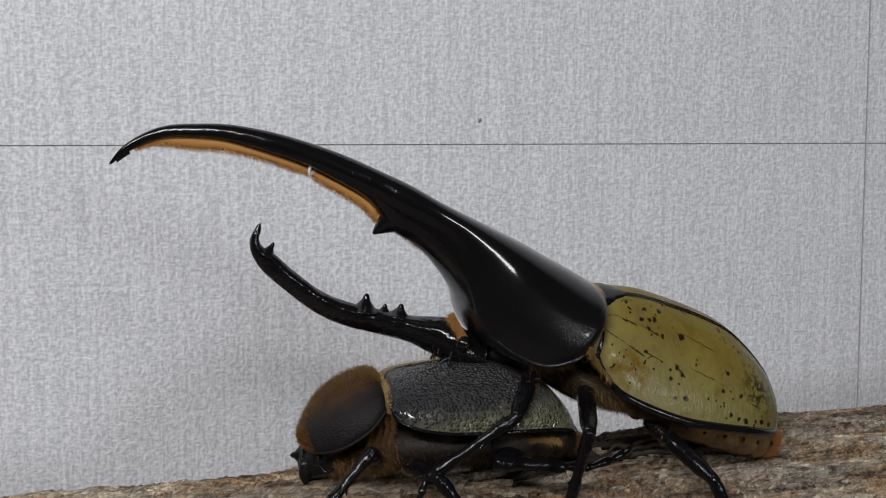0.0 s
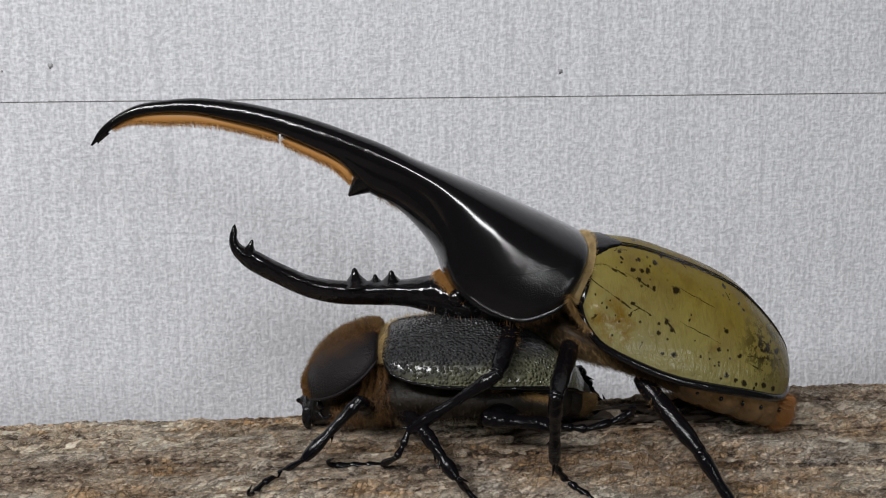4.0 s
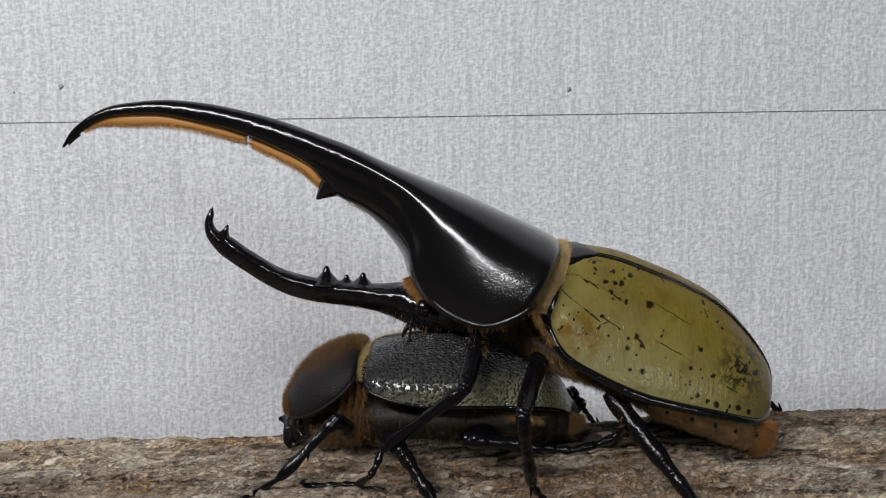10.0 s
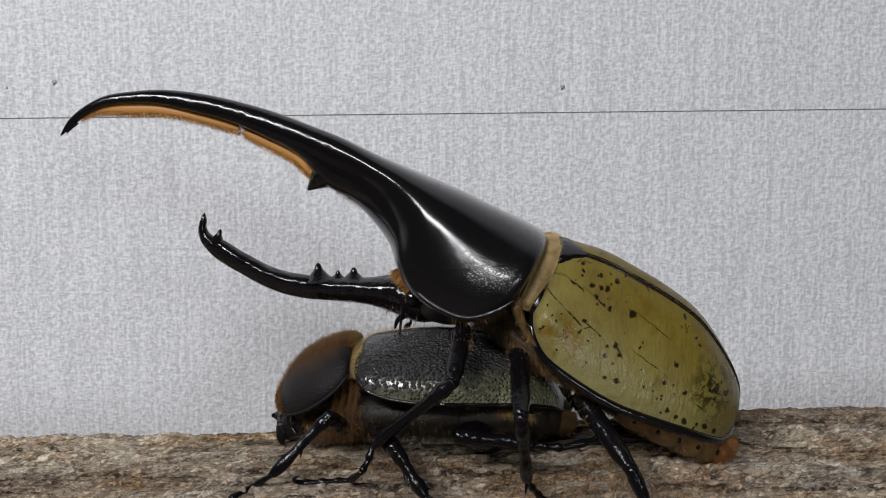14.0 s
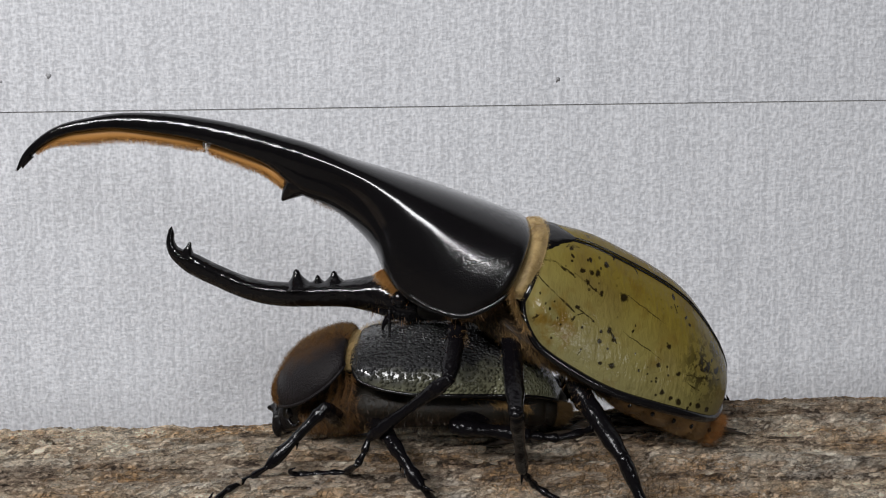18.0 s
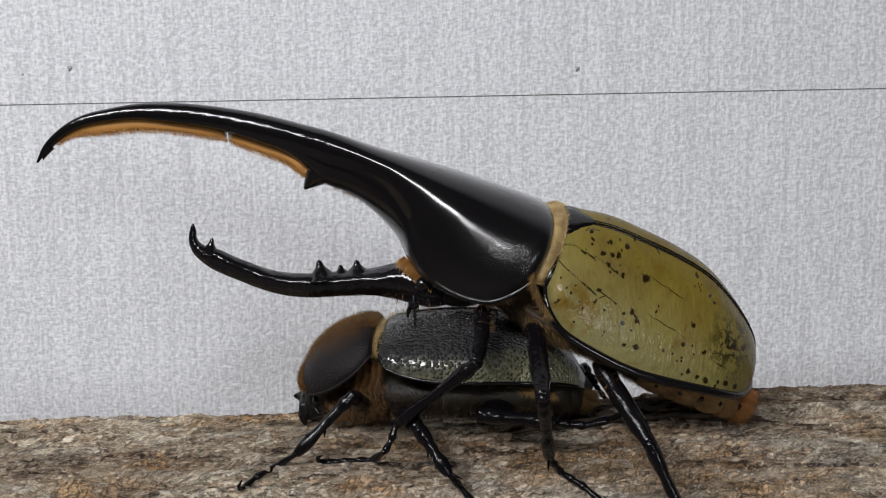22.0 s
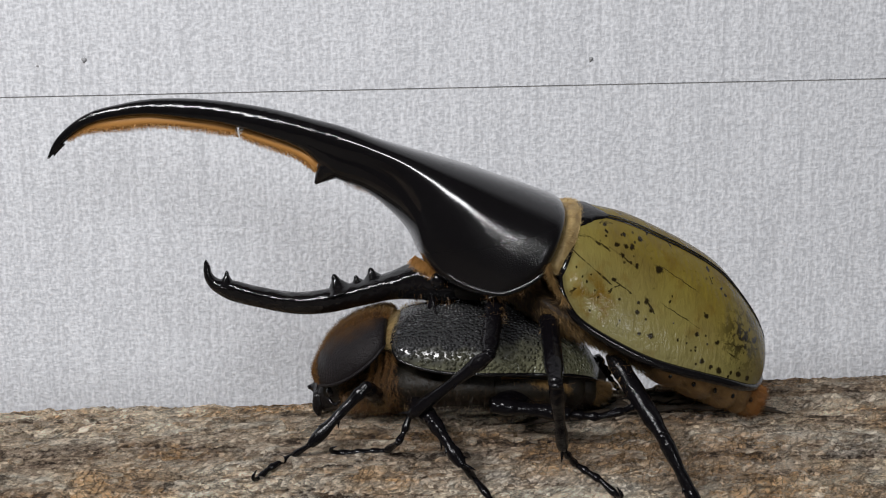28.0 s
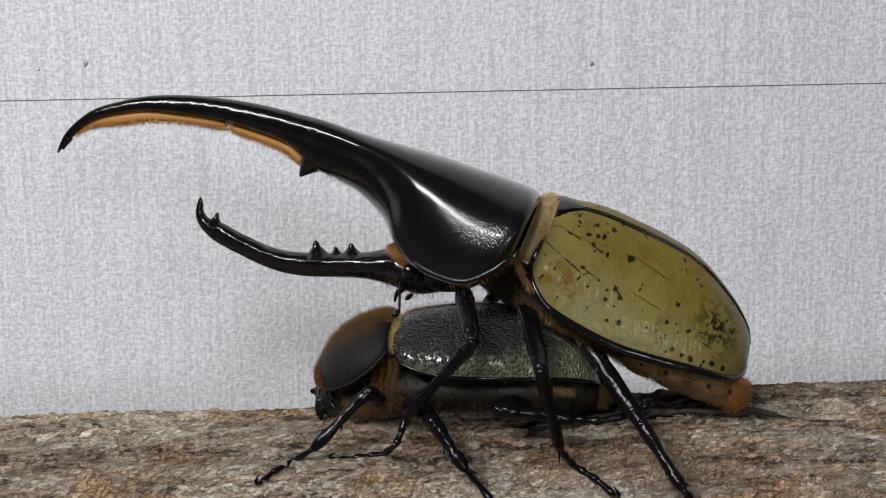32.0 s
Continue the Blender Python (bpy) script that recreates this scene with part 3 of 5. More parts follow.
def log_radius(x, c, s):
    r = 38.0 + 1.4 * noise.noise(Vector((x * 0.03, c * 3, s * 3))) + 0.7 * noise.noise(Vector((x * 0.07, c * 9, s * 9)))
    fold = noise.noise(Vector((x * 0.025 + 5, c * 16, s * 16)))
    r += 1.1 * (0.35 - abs(fold)) + 0.45 * noise.noise(Vector((x * 0.12, c * 28, s * 28)))
    r += 0.42 * noise.noise(Vector((x * 0.35, c * 45, s * 45))) + 0.34 * noise.noise(Vector((x * 0.9, c * 75, s * 75)))
    r += 0.4 * (0.4 - abs(noise.noise(Vector((x * 0.16, c * 38, s * 38 + 7))))) + 0.35 * (0.4 - abs(noise.noise(Vector((x * 0.5, c * 85, s * 85 + 3)))))
    # long raised strips of bark along the grain, and a thicker crust on the far side of the crest
    strip = noise.noise(Vector((x * 0.011 + 3, c * 19, s * 19 + 4))) + 0.5 * noise.noise(Vector((x * 0.03, c * 34, s * 34)))
    r += 0.9 * max(-0.5, min(0.5, strip * 3.0))
    far = max(0.0, min(1.0, (0.15 - c) / 0.4)) if s > 0 else 0.0
    r += (CRUST + 0.9 * max(0.0, min(1.0, (x - 50) / 40)) + 0.4 * max(0.0, min(1.0, (-30 - x) / 30))) * far * far * (3 - 2 * far)
    if s > 0 and c > 0:
        a = math.degrees(math.atan2(s, c))
        for hx, ha, wx, wa, deep in HOLLOWS:
            d = ((x - hx + 0.12 * (a - ha)) / wx) ** 2 + ((a - ha) / wa) ** 2
            if d < 6:
                r -= deep * math.exp(-d * (1 + 0.7 * noise.noise(Vector((x * 0.4, a * 0.3, hx)))))
    return r + 0.24 * noise.noise(Vector((x * 1.5, c * 105, s * 105)))


def on_log(x, a, lift=0.0):
    """A place on the bark, mm: x along the branch, a degrees round it (90 is the crest, less is nearer the camera)."""
    c, s = math.cos(radians(a)), math.sin(radians(a))
    yc, zc = log_axis(x)
    r = log_radius(x, c, s) + lift
    return Vector((x, yc - c * r, zc + s * r))


def log_surface():
    xs = np.concatenate([np.linspace(-300, -100, 40)[:-1], np.linspace(-100, 165, 560), np.linspace(165, 330, 40)[1:]])
    angs = np.concatenate([np.linspace(-20, 45, 24)[:-1], np.linspace(45, 125, 150), np.linspace(125, 340, 36)[1:-1]])
    verts = [on_log(x, a) * MM for x in xs for a in angs]
    faces = []
    m = len(angs)
    for k in range(len(xs) - 1):
        for j in range(m):
            i = (j + 1) % m
            faces.append((k * m + j, (k + 1) * m + j, (k + 1) * m + i, k * m + i))
    faces += [tuple(range(m)), tuple(range((len(xs) - 1) * m, len(xs) * m))[::-1]]
    return verts, faces


log = new("dead_branch", mesh_of("dead_branch", *log_surface(), BARK))
tagged(log, "weathered grey-brown dead branch with cracked bark", "branch")


def flake_mesh(seed):
    """A small lifted plate of bark, longer along the grain."""
    rnd = random.Random(seed)
    n = 9
    ring = [(rnd.uniform(0.7, 1.15) * 2.6 * math.cos(2 * math.pi * k / n), rnd.uniform(0.7, 1.15) * 0.8 * math.sin(2 * math.pi * k / n)) for k in range(n)]
    verts = [Vector((x, y, -0.5)) * MM for x, y in ring] + [Vector((x * 0.93, y * 0.9, 0.35 + rnd.uniform(-0.25, 0.25))) * MM for x, y in ring] + [Vector((0, 0, 0.4)) * MM]
    faces = [(k, (k + 1) % n, n + (k + 1) % n, n + k) for k in range(n)] + [(n + k, n + (k + 1) % n, 2 * n) for k in range(n)]
    return mesh_of("bark_flake", verts, faces, BARK, False)


flakes = [flake_mesh(k) for k in range(8)]
rnd = random.Random(5)
for k in range(290):
    x, a = rnd.uniform(-95, 160), 60 + 36 * rnd.random()
    p = on_log(x, a)
    f = part("bark_flake", flakes[k % 8], log)
    q = radians(90 - a)
    f.matrix_basis = pose(*(p * MM), -math.degrees(-q), 0, rnd.uniform(-14, 14)) @ Matrix.Diagonal((rnd.uniform(0.5, 1.3), rnd.uniform(0.5, 1.2), rnd.uniform(0.6, 1.2), 1))
for x, a, r in ((-46, 92, 2.4), (118, 93, 1.9), (80, 72, 1.7)):
    p = on_log(x, a, -0.5)
    v, f = ball(0, 0, 0, r * 1.5, r, r * 0.8, 14)
    v = [c * (1 + 0.5 * noise.noise(c * 600 + Vector((x, 0, 0))) + 0.35 * noise.noise(c * 1900)) + p * MM for c in v]
    part("knot", mesh_of("knot", v, f, BARK), log, "rough weathered knot")

# dry strips that lie under the male, coloured near black to deepen the shade
rnd = random.Random(11)
for k in range(30):
    x = 44 + 1.55 * k
    a = 84 + rnd.uniform(-6, 10)
    l = rnd.uniform(8, 18)
    pts = [on_log(x + l * (j / 4 - 0.5), a + rnd.uniform(-1.2, 1.2), 0.5 + 1.1 * math.sin(j * 0.8)) for j in range(5)]
    strip = new("bark_strip", mesh_of("bark_strip", *tube(pts, [0.12, 0.5, 0.7, 0.5, 0.12], 7), STRIP_SHADE))
    tagged(strip, "thin dry strip of bark on the branch, darkened for the shade under the beetles", "bark strip", group="bark strips under the beetles")

table = new("table", mesh_of("table", *box(-0.6, 0.6, -0.35, 0.1, -0.105, -0.0836), TABLE_WOOD, False))
tagged(table, "plain dark brown wooden table top under the branch", "table")


class CaseShell(Shell):
    """A shell with a raised shoulder at the front of each wing case and shallow waves along its margin."""
    swell = ((57.6, 21.9, 2.5, 1.5), (62.1, 19.1, 4.2, -0.3), (61.0, 15.7, 3.0, 0.35), (89.1, 11.4, 4.5, 0.5), (66.3, 25.7, 5.0, 0.35))

    def place(self, k, angle):
        p = super().place(k, angle)
        x, z, way = p.x / MM, p.z / MM, -math.cos(angle)
        out = sum(h * math.exp(-((x - sx) ** 2 + (z - sz) ** 2) / (2 * r * r)) for sx, sz, r, h in self.swell)
        p.y -= out * MM * max(-1.0, min(1.0, way * 3))
        return p


def bead(shell, angle, k0, k1, radius, sides=8):
    """A raised rim that follows a shell at one angle; k0, k1: shares of its length."""
    n = len(shell.rows) - 1
    ks = [round(n * (k0 + (k1 - k0) * j / 22)) for j in range(23)]
    pts = [shell.place(k, angle(j / 22) if callable(angle) else angle) / MM for j, k in enumerate(ks)]
    return tube(pts, [radius * (0.45 + 0.55 * math.sin(math.pi * min(1, max(0, (j + 1.5) / 25)))) for j in range(23)], sides, 2)


def cone(base, tip, r, lean=0.25):
    b, t = Vector(base), Vector(tip)
    return tube([b - (t - b) * 0.35, b, b.lerp(t, 0.5), b.lerp(t, 0.85), t], [r * 2.6, r * 1.7, r * 0.72, r * 0.42, r * 0.12], 12, 4)


def strewn(points, count, out, seed):
    """Hair roots strewn along a row of points, each with the way out."""
    r = random.Random(seed)
    rows = spread([(*p, *o) for p, o in zip(points, out)], 8)
    got = []
    for _ in range(count):
        k = r.uniform(0, len(rows) - 1.001)
        a = rows[int(k)] + (rows[int(k) + 1] - rows[int(k)]) * (k % 1)
        got.append((Vector(a[:3]) * MM, Vector(a[3:]).normalized()))
    return got


# ---- the male ----
male = new("male_beetle")
tagged(male, "male beetle with long black horns and olive wing cases", "beetle")
YM = 3.0

horn_shell = Shell([
    (-41.9, 52.3, -41.6, 52.2, 0.08, 0.1),
    (-39.7, 55.6, -39.0, 54.9, 0.8, 0.5),
    (-36.1, 58.4, -35.4, 57.3, 1.1, 0.6),
    (-31.9, 60.3, -31.5, 58.6, 1.5, 0.6),
    (-26.8, 61.1, -26.9, 59.1, 1.9, 0.6),
    (-20.2, 61.5, -20.7, 59.0, 2.2, 0.6),
    (-12.5, 60.8, -13.3, 57.6, 2.6, 0.7),
    (-4.9, 59.3, -5.9, 55.8, 3.0, 0.8),
    (2.8, 57.2, 1.3, 53.1, 3.4, 1.0),
    (10.4, 54.5, 8.5, 50.2, 3.8, 1.8),
    (16.9, 52.0, 14.7, 47.0, 4.3, 4.4),
    (22.9, 49.2, 20.5, 44.6, 5.4, 5.0),
    (29.0, 46.7, 25.5, 41.0, 8.0, 5.6),
    (35.0, 44.3, 28.9, 35.1, 11.2, 4.6),
    (40.5, 42.0, 30.2, 29.1, 13.8, 3.2),
    (45.4, 39.7, 32.7, 24.6, 15.6, 2.6),
    (49.8, 37.7, 37.1, 21.4, 17.2, 2.4),
    (53.7, 35.8, 42.9, 19.7, 18.6, 2.2),
    (55.8, 34.6, 48.2, 21.2, 18.8, 2.0),
    (56.9, 33.4, 51.3, 23.2, 17.8, 1.6),
    (57.0, 32.2, 52.1, 23.6, 16.0, 1.0)], YM, steps=8, sides=56, ridge=[0.0] * 5 + [0.05, 0.12, 0.2, 0.28, 0.36, 0.43, 0.48, 0.52, 0.54, 0.54, 0.47, 0.37, 0.27, 0.18, 0.12, 0.1])
cutk = 8 * 10
last = len(horn_shell.rows) - 1


pronotum = part("pronotum", mesh_of("pronotum", *horn_shell.grid(0, 2 * math.pi, cutk, last, (False, True)), PRONOTUM_BLACK), male, "domed black shell behind the head")
upper_horn = part("upper_horn", mesh_of("upper_horn", *horn_shell.grid(0, 2 * math.pi, 0, cutk, (True, False)), HORN_BLACK), pronotum, "long curved polished black horn")
part("tooth", mesh_of("tooth", *tube([(a, YM, b) for a, b in ((15.7, 45.9), (13.0, 44.8), (11.0, 43.3), (9.5, 41.9))], [2.9, 2.7, 1.5, 0.25], 16), HORN_BLACK), upper_horn, "pointed black tooth under the horn")
part("horn_tip", mesh_of("horn_tip", *tube([(a, YM, b) for a, b in ((-38.5, 55.1), (-39.5, 54.1), (-40.2, 53.2), (-40.4, 52.6))], [0.8, 0.6, 0.35, 0.05], 10), HORN_BLACK), upper_horn)
rim = bead(horn_shell, lambda s: math.pi + 0.02 + 0.1 * s, 0.76, 1.0, 0.5)
part("rim", mesh_of("rim", *rim, PRONOTUM_BLACK), pronotum, "raised glossy black edge")
part("rim", mesh_of("rim", *bead(horn_shell, lambda s: -0.02 - 0.1 * s, 0.76, 1.0, 0.5), PRONOTUM_BLACK), pronotum)
part("breast", mesh_of("breast", *ball(38.5, YM + 1, 19.0, 6.5, 8, 3.2, 14), DARK_SKIN), pronotum, "dark brown underside of the neck shell")
brush_front = Shell([
    (-37.6, 56.6, -37.5, 55.7, 0.12, 0.12), (-34.8, 58.1, -34.6, 57.0, 0.3, 0.3), (-31.5, 58.8, -31.4, 57.5, 0.6, 0.7), (-26.5, 59.0, -26.5, 57.5, 0.9, 1.1), (-20.4, 58.9, -20.5, 57.3, 1.0, 0.9),
    (-13.3, 57.5, -13.5, 56.1, 1.0, 0.8), (-7.8, 56.2, -8.1, 54.8, 1.0, 0.9), (-4.2, 54.9, -4.4, 53.8, 0.9, 0.6)], YM)
brush_back = Shell([
    (-3.6, 54.8, -3.8, 53.4, 0.8, 0.6), (0.4, 53.3, -0.1, 51.7, 1.0, 0.9), (4.7, 51.2, 4.3, 49.7, 1.0, 1.0), (7.3, 49.7, 7.0, 48.2, 0.9, 0.9), (9.6, 47.8, 9.1, 46.3, 0.9, 0.8), (10.8, 46.6, 10.2, 45.1, 0.5, 0.5)], YM)
for one, count, seed in ((brush_front, 3200, 3), (brush_back, 1900, 4)):
    b = part("horn_brush", mesh_of("horn_brush", *one.grid(), HAIR_ORANGE), upper_horn, "dense orange hair under the horn")
    part("hair", mesh_of("hair", *hairs(fur(one, count, math.pi * 1.1, math.pi * 1.9, 0.0, 1.0, (0.3, 0, -0.5), seed), 1.0, 0.06, 0.25, (0.15, 0, -0.15), seed), HAIR_ORANGE), b)
part("tuft", mesh_of("tuft", *hairs([(Vector((-3.9 + 0.12 * k, YM - 0.8, 53.6 + 0.05 * k)) * MM, Vector((-0.55, -0.3, -0.75))) for k in range(12)], 1.7, 0.1, 0.12, (0, 0, 0), 5), HAIR_PALE), upper_horn, "small pale tuft in the gap of the brush")
under_edge = [(15.5, 41.9), (21.0, 38.9), (25.3, 34.6), (27.9, 31.0), (29.3, 27.8)]
part("hair", mesh_of("hair", *hairs(strewn([(a, YM - 1, b) for a, b in under_edge], 700, [(-0.5, -0.3, -0.8)] * 5, 8), 1.1, 0.07, 0.3, (0, 0, 0), 8), HAIR_BROWN), pronotum)
part("hair", mesh_of("hair", *hairs(strewn([(a, YM - 9, b) for a, b in ((31.0, 30.5), (33.2, 25.7), (36.4, 21.3))], 1100, [(-0.5, -0.6, -0.2)] * 3, 9), 1.2, 0.06, 0.3, (0, 0, -0.2), 9), HAIR_TAN_BROWN), pronotum)
part("hair", mesh_of("hair", *hairs(fur(horn_shell, 260, math.pi * 1.05, math.pi * 1.3, 0.82, 0.98, (0, 0, -1.0), 10), 1.5, 0.06, 0.25, (0, 0, -0.4), 10), HAIR_BROWN), pronotum)

elytra_shell = CaseShell([
    (58.9, 32.7, 54.9, 21.8, 13.4, 1.0),
    (59.8, 33.2, 55.4, 18.8, 16.2, 1.0),
    (62.5, 32.9, 58.0, 14.9, 18.2, 1.0),
    (68.1, 32.0, 64.2, 11.4, 19.2, 1.0),
    (74.2, 29.9, 71.5, 8.4, 19.6, 1.0),
    (81.0, 27.1, 79.3, 6.4, 18.8, 1.0),
    (87.5, 23.4, 86.1, 4.9, 17.4, 1.0),
    (93.2, 17.8, 90.6, 3.5, 15.4, 1.0),
    (97.2, 12.3, 93.9, 2.6, 12.6, 1.0),
    (98.6, 8.2, 96.4, 2.7, 8.4, 1.0),
    (98.5, 5.0, 97.8, 3.3, 3.6, 0.8)], YM, steps=8, sides=48, power=1.72)
belly_shell = Shell([
    (35.7, 22.8, 35.7, 21.2, 2.5, 2.0),
    (40.2, 22.7, 40.1, 20.2, 6.0, 4.0),
    (46.3, 21.9, 46.3, 18.5, 8.0, 5.0),
    (54.1, 18.4, 54.1, 15.0, 14.0, 6.0),
    (65.3, 12.5, 65.3, 10.3, 16.2, 4.2),
    (76.5, 9.0, 76.5, 6.7, 17.0, 6.0),
    (86.6, 6.5, 86.7, 4.2, 15.6, 7.6),
    (94.5, 4.1, 94.6, 1.6, 11.0, 7.6),
    (97.5, 1.5, 97.7, -0.5, 4.5, 3.6)], YM, steps=7)
belly = part("abdomen", mesh_of("abdomen", *belly_shell.grid(), BROWN_SKIN), male, "brown hairy underside")
for k in range(6):
    n = len(belly_shell.rows) - 1
    a, b = round(n * (0.595 + 0.0675 * k)), round(n * (0.595 + 0.0675 * (k + 1)))
    v, f = belly_shell.grid(math.pi * 0.93, math.pi * 1.45, a, min(b, n))
    m = belly_shell.sides + 1
    bulge = [p + belly_shell.normal(min(n, a + i // m), math.pi * (0.93 + 0.52 * (i % m) / belly_shell.sides)) * (0.0006 * math.sin(math.pi * (i // m) / max(1, b - a)) + 0.0002) for i, p in enumerate(v)]
    part("belly_plate", mesh_of("belly_plate", bulge, f, TAN_SKIN), belly, "tan orange overlapping belly plate" if k == 0 else "")


def wing_case(shell, far, mat, seam, drop=0.15):
    a0, a1 = (seam + 0.012, math.pi + drop) if not far else (-drop, seam - 0.012)
    outer = shell.grid(a0, a1)
    return mesh_of("wing_case", *(flipped(*outer)), mat)


def case_parts(shell, parent, mat, rim_r, rim_mat, label, seam=math.pi / 2):
    for far in (False, True):
        case = part("wing_case", wing_case(shell, far, mat, seam), parent, label if not far else "")
        part("margin", mesh_of("margin", *bead(shell, (math.pi + 0.13) if not far else -0.13, 0.0, 1.0, rim_r), rim_mat), case, "black raised margin" if not far else "")
        part("seam_edge", mesh_of("seam_edge", *bead(shell, seam + (0.03 if not far else -0.03), 0.02, 1.0, rim_r * 0.24), rim_mat), case)
        front = [shell.place(0, (math.pi / 2 + (math.pi / 2 + 0.13) * j / 14) if not far else (math.pi / 2 - (math.pi / 2 + 0.13) * j / 14)) / MM for j in range(15)]
        part("front_edge", mesh_of("front_edge", *tube(front, [rim_r * 0.8] * 15, 8, 2), rim_mat), case)


case_parts(elytra_shell, belly, OLIVE, 0.92, HORN_BLACK, "glossy olive yellow wing case with black spots", math.pi / 2 + 0.3)
part("neck_hair", mesh_of("neck_hair", *hairs(strewn([(a, -13 - 1.5 * k, b) for k, (a, b) in enumerate(((52.4, 24.7), (52.5, 23.4), (53.2, 21.5), (55.3, 18.5)))], 700, [(-0.2, -0.6, -0.4), (-0.3, -0.8, -0.3), (-0.3, -0.8, -0.5), (0, -0.8, -0.5)], 19), 2.0, 0.08, 0.35, (0, 0, -0.3), 19), HAIR_GOLD), belly, "golden brown hair at the shoulder")
# the small shield between the wing cases
n = 12
rows = [(round(k * 1.6), 0.42 * (1 - (k / n) ** 1.4) + 0.004) for k in range(n + 1)]
sv = [elytra_shell.place(k, math.pi / 2 + 0.3 + h * s) + elytra_shell.normal(k, math.pi / 2 + 0.3 + h * s) * 0.0003 for k, h in rows for s in (-1, -0.5, 0, 0.5, 1)]
sv += [v - Vector((0, 0, 0.0008)) for v in sv]
m5, tot = 5, 5 * (n + 1)
sf = [(k * m5 + j, (k + 1) * m5 + j, (k + 1) * m5 + j + 1, k * m5 + j + 1) for k in range(n) for j in range(4)]
sf += [(k * m5, tot + k * m5, tot + (k + 1) * m5, (k + 1) * m5) for k in range(n)] + [(k * m5 + 4, (k + 1) * m5 + 4, tot + (k + 1) * m5 + 4, tot + k * m5 + 4) for k in range(n)] + [tuple(range(5)) + tuple(range(tot + 4, tot - 1, -1))]
part("scutellum", mesh_of("scutellum", sv, sf, HORN_BLACK), belly, "small black shield between the wing cases")
collar_shell = Shell([(55.5, 33.0, 51.9, 22.5, 14.0, 1.0), (57.6, 33.6, 53.6, 22.3, 14.9, 1.0), (59.4, 32.9, 55.2, 21.6, 13.6, 1.0)], YM, steps=6)
collar = part("collar", mesh_of("collar", *collar_shell.grid(), PALE_SKIN), belly, "tan hairy membrane behind the neck shell")
part("hair", mesh_of("hair", *hairs(fur(collar_shell, 1800, math.pi * 0.2, math.pi * 1.1, 0, 0.9, (0.9, 0, 0), 12), 0.7, 0.05, 0.3, (0.3, 0, 0), 12), HAIR_TAN), collar)
# hair of the underside: dense along the margin, rust at the tail
part("hair", mesh_of("hair", *hairs(fur(belly_shell, 3800, math.pi * 1.0, math.pi * 1.3, 0.34, 0.8, (0.6, 0, -0.3), 13), 1.2, 0.05, 0.3, (0.25, 0, -0.35), 13), HAIR_GOLD), belly)
part("hair", mesh_of("hair", *hairs(fur(belly_shell, 1600, math.pi * 0.95, math.pi * 1.2, 0.4, 0.75, (0.6, 0, -0.3), 14), 1.1, 0.05, 0.3, (0.3, 0, -0.2), 14), HAIR_GOLD), belly)
part("plate_hair", mesh_of("plate_hair", *hairs([(p + n * 0.0007, n) for p, n in fur(belly_shell, 1500, math.pi * 0.98, math.pi * 1.4, 0.56, 0.95, (0.8, 0, -0.3), 16)], 0.8, 0.035, 0.35, (0.4, 0, -0.4), 16), HAIR_TAN_BROWN), belly)
part("tail_hair", mesh_of("tail_hair", *hairs(fur(belly_shell, 6000, math.pi * 0.9, math.pi * 1.5, 0.84, 1.0, (0.9, -0.1, -0.25), 15), 2.2, 0.045, 0.45, (0.3, 0, -0.4), 15), HAIR_TAIL), belly, "rust orange hair tuft at the tail")
part("breast_hair", mesh_of("breast_hair", *hairs(fur(belly_shell, 3200, math.pi * 0.8, math.pi * 1.4, 0.22, 0.58, (0.6, -0.2, -0.4), 17), 0.9, 0.05, 0.25, (0.4, 0, -0.4), 17), HAIR_UNDER), belly, "golden brown hair behind the legs")
for k in range(6):
    u = 0.625 + 0.056 * k
    p = belly_shell.place(round(u * (len(belly_shell.rows) - 1)), math.pi * 1.09) / MM
    part("spiracle", mesh_of("spiracle", *ball(p.x, p.y - 0.75, p.z, 0.4, 0.4, 0.55, 8), HORN_BLACK), belly, "black breathing hole" if k == 0 else "")

head_shell = Shell([
    (-12.5, 37.6, -12.9, 37.2, 0.3, 0.4),
    (-12.2, 36.1, -13.0, 35.7, 0.8, 0.9),
    (-12.3, 34.5, -13.0, 34.0, 1.1, 1.2),
    (-11.4, 33.1, -12.0, 32.2, 1.4, 1.7),
    (-8.5, 31.8, -9.1, 30.4, 1.7, 2.7),
    (-3.9, 29.0, -4.5, 27.7, 2.0, 2.7),
    (1.6, 26.3, 1.1, 24.9, 2.3, 2.9),
    (7.2, 25.0, 7.0, 23.3, 2.6, 3.1),
    (15.0, 24.5, 14.8, 22.7, 3.0, 3.2),
    (21.2, 24.4, 21.0, 22.4, 3.4, 3.5),
    (25.3, 24.9, 25.3, 21.8, 4.2, 4.3),
    (28.7, 25.1, 28.8, 20.6, 5.8, 4.4),
    (32.0, 23.5, 31.9, 19.4, 6.6, 4.0),
    (36.3, 22.1, 36.2, 18.7, 6.0, 3.0)], YM, steps=7)
head = part("head", mesh_of("head", *head_shell.grid(), HEAD_BLACK), male, "black head with an upcurved toothed horn")
for (bx, bz), (ex, ez), r in (((10.9, 24.5), (10.8, 27.3), 1.35), ((14.9, 24.2), (14.9, 25.8), 0.9), ((18.1, 24.3), (18.2, 26.4), 1.2), ((-10.1, 32.0), (-9.3, 34.2), 0.85)):
    part("tooth", mesh_of("tooth", *cone((bx, YM, bz), (ex, YM, ez), r), HORN_BLACK), head, "blunt black tooth on the horn")
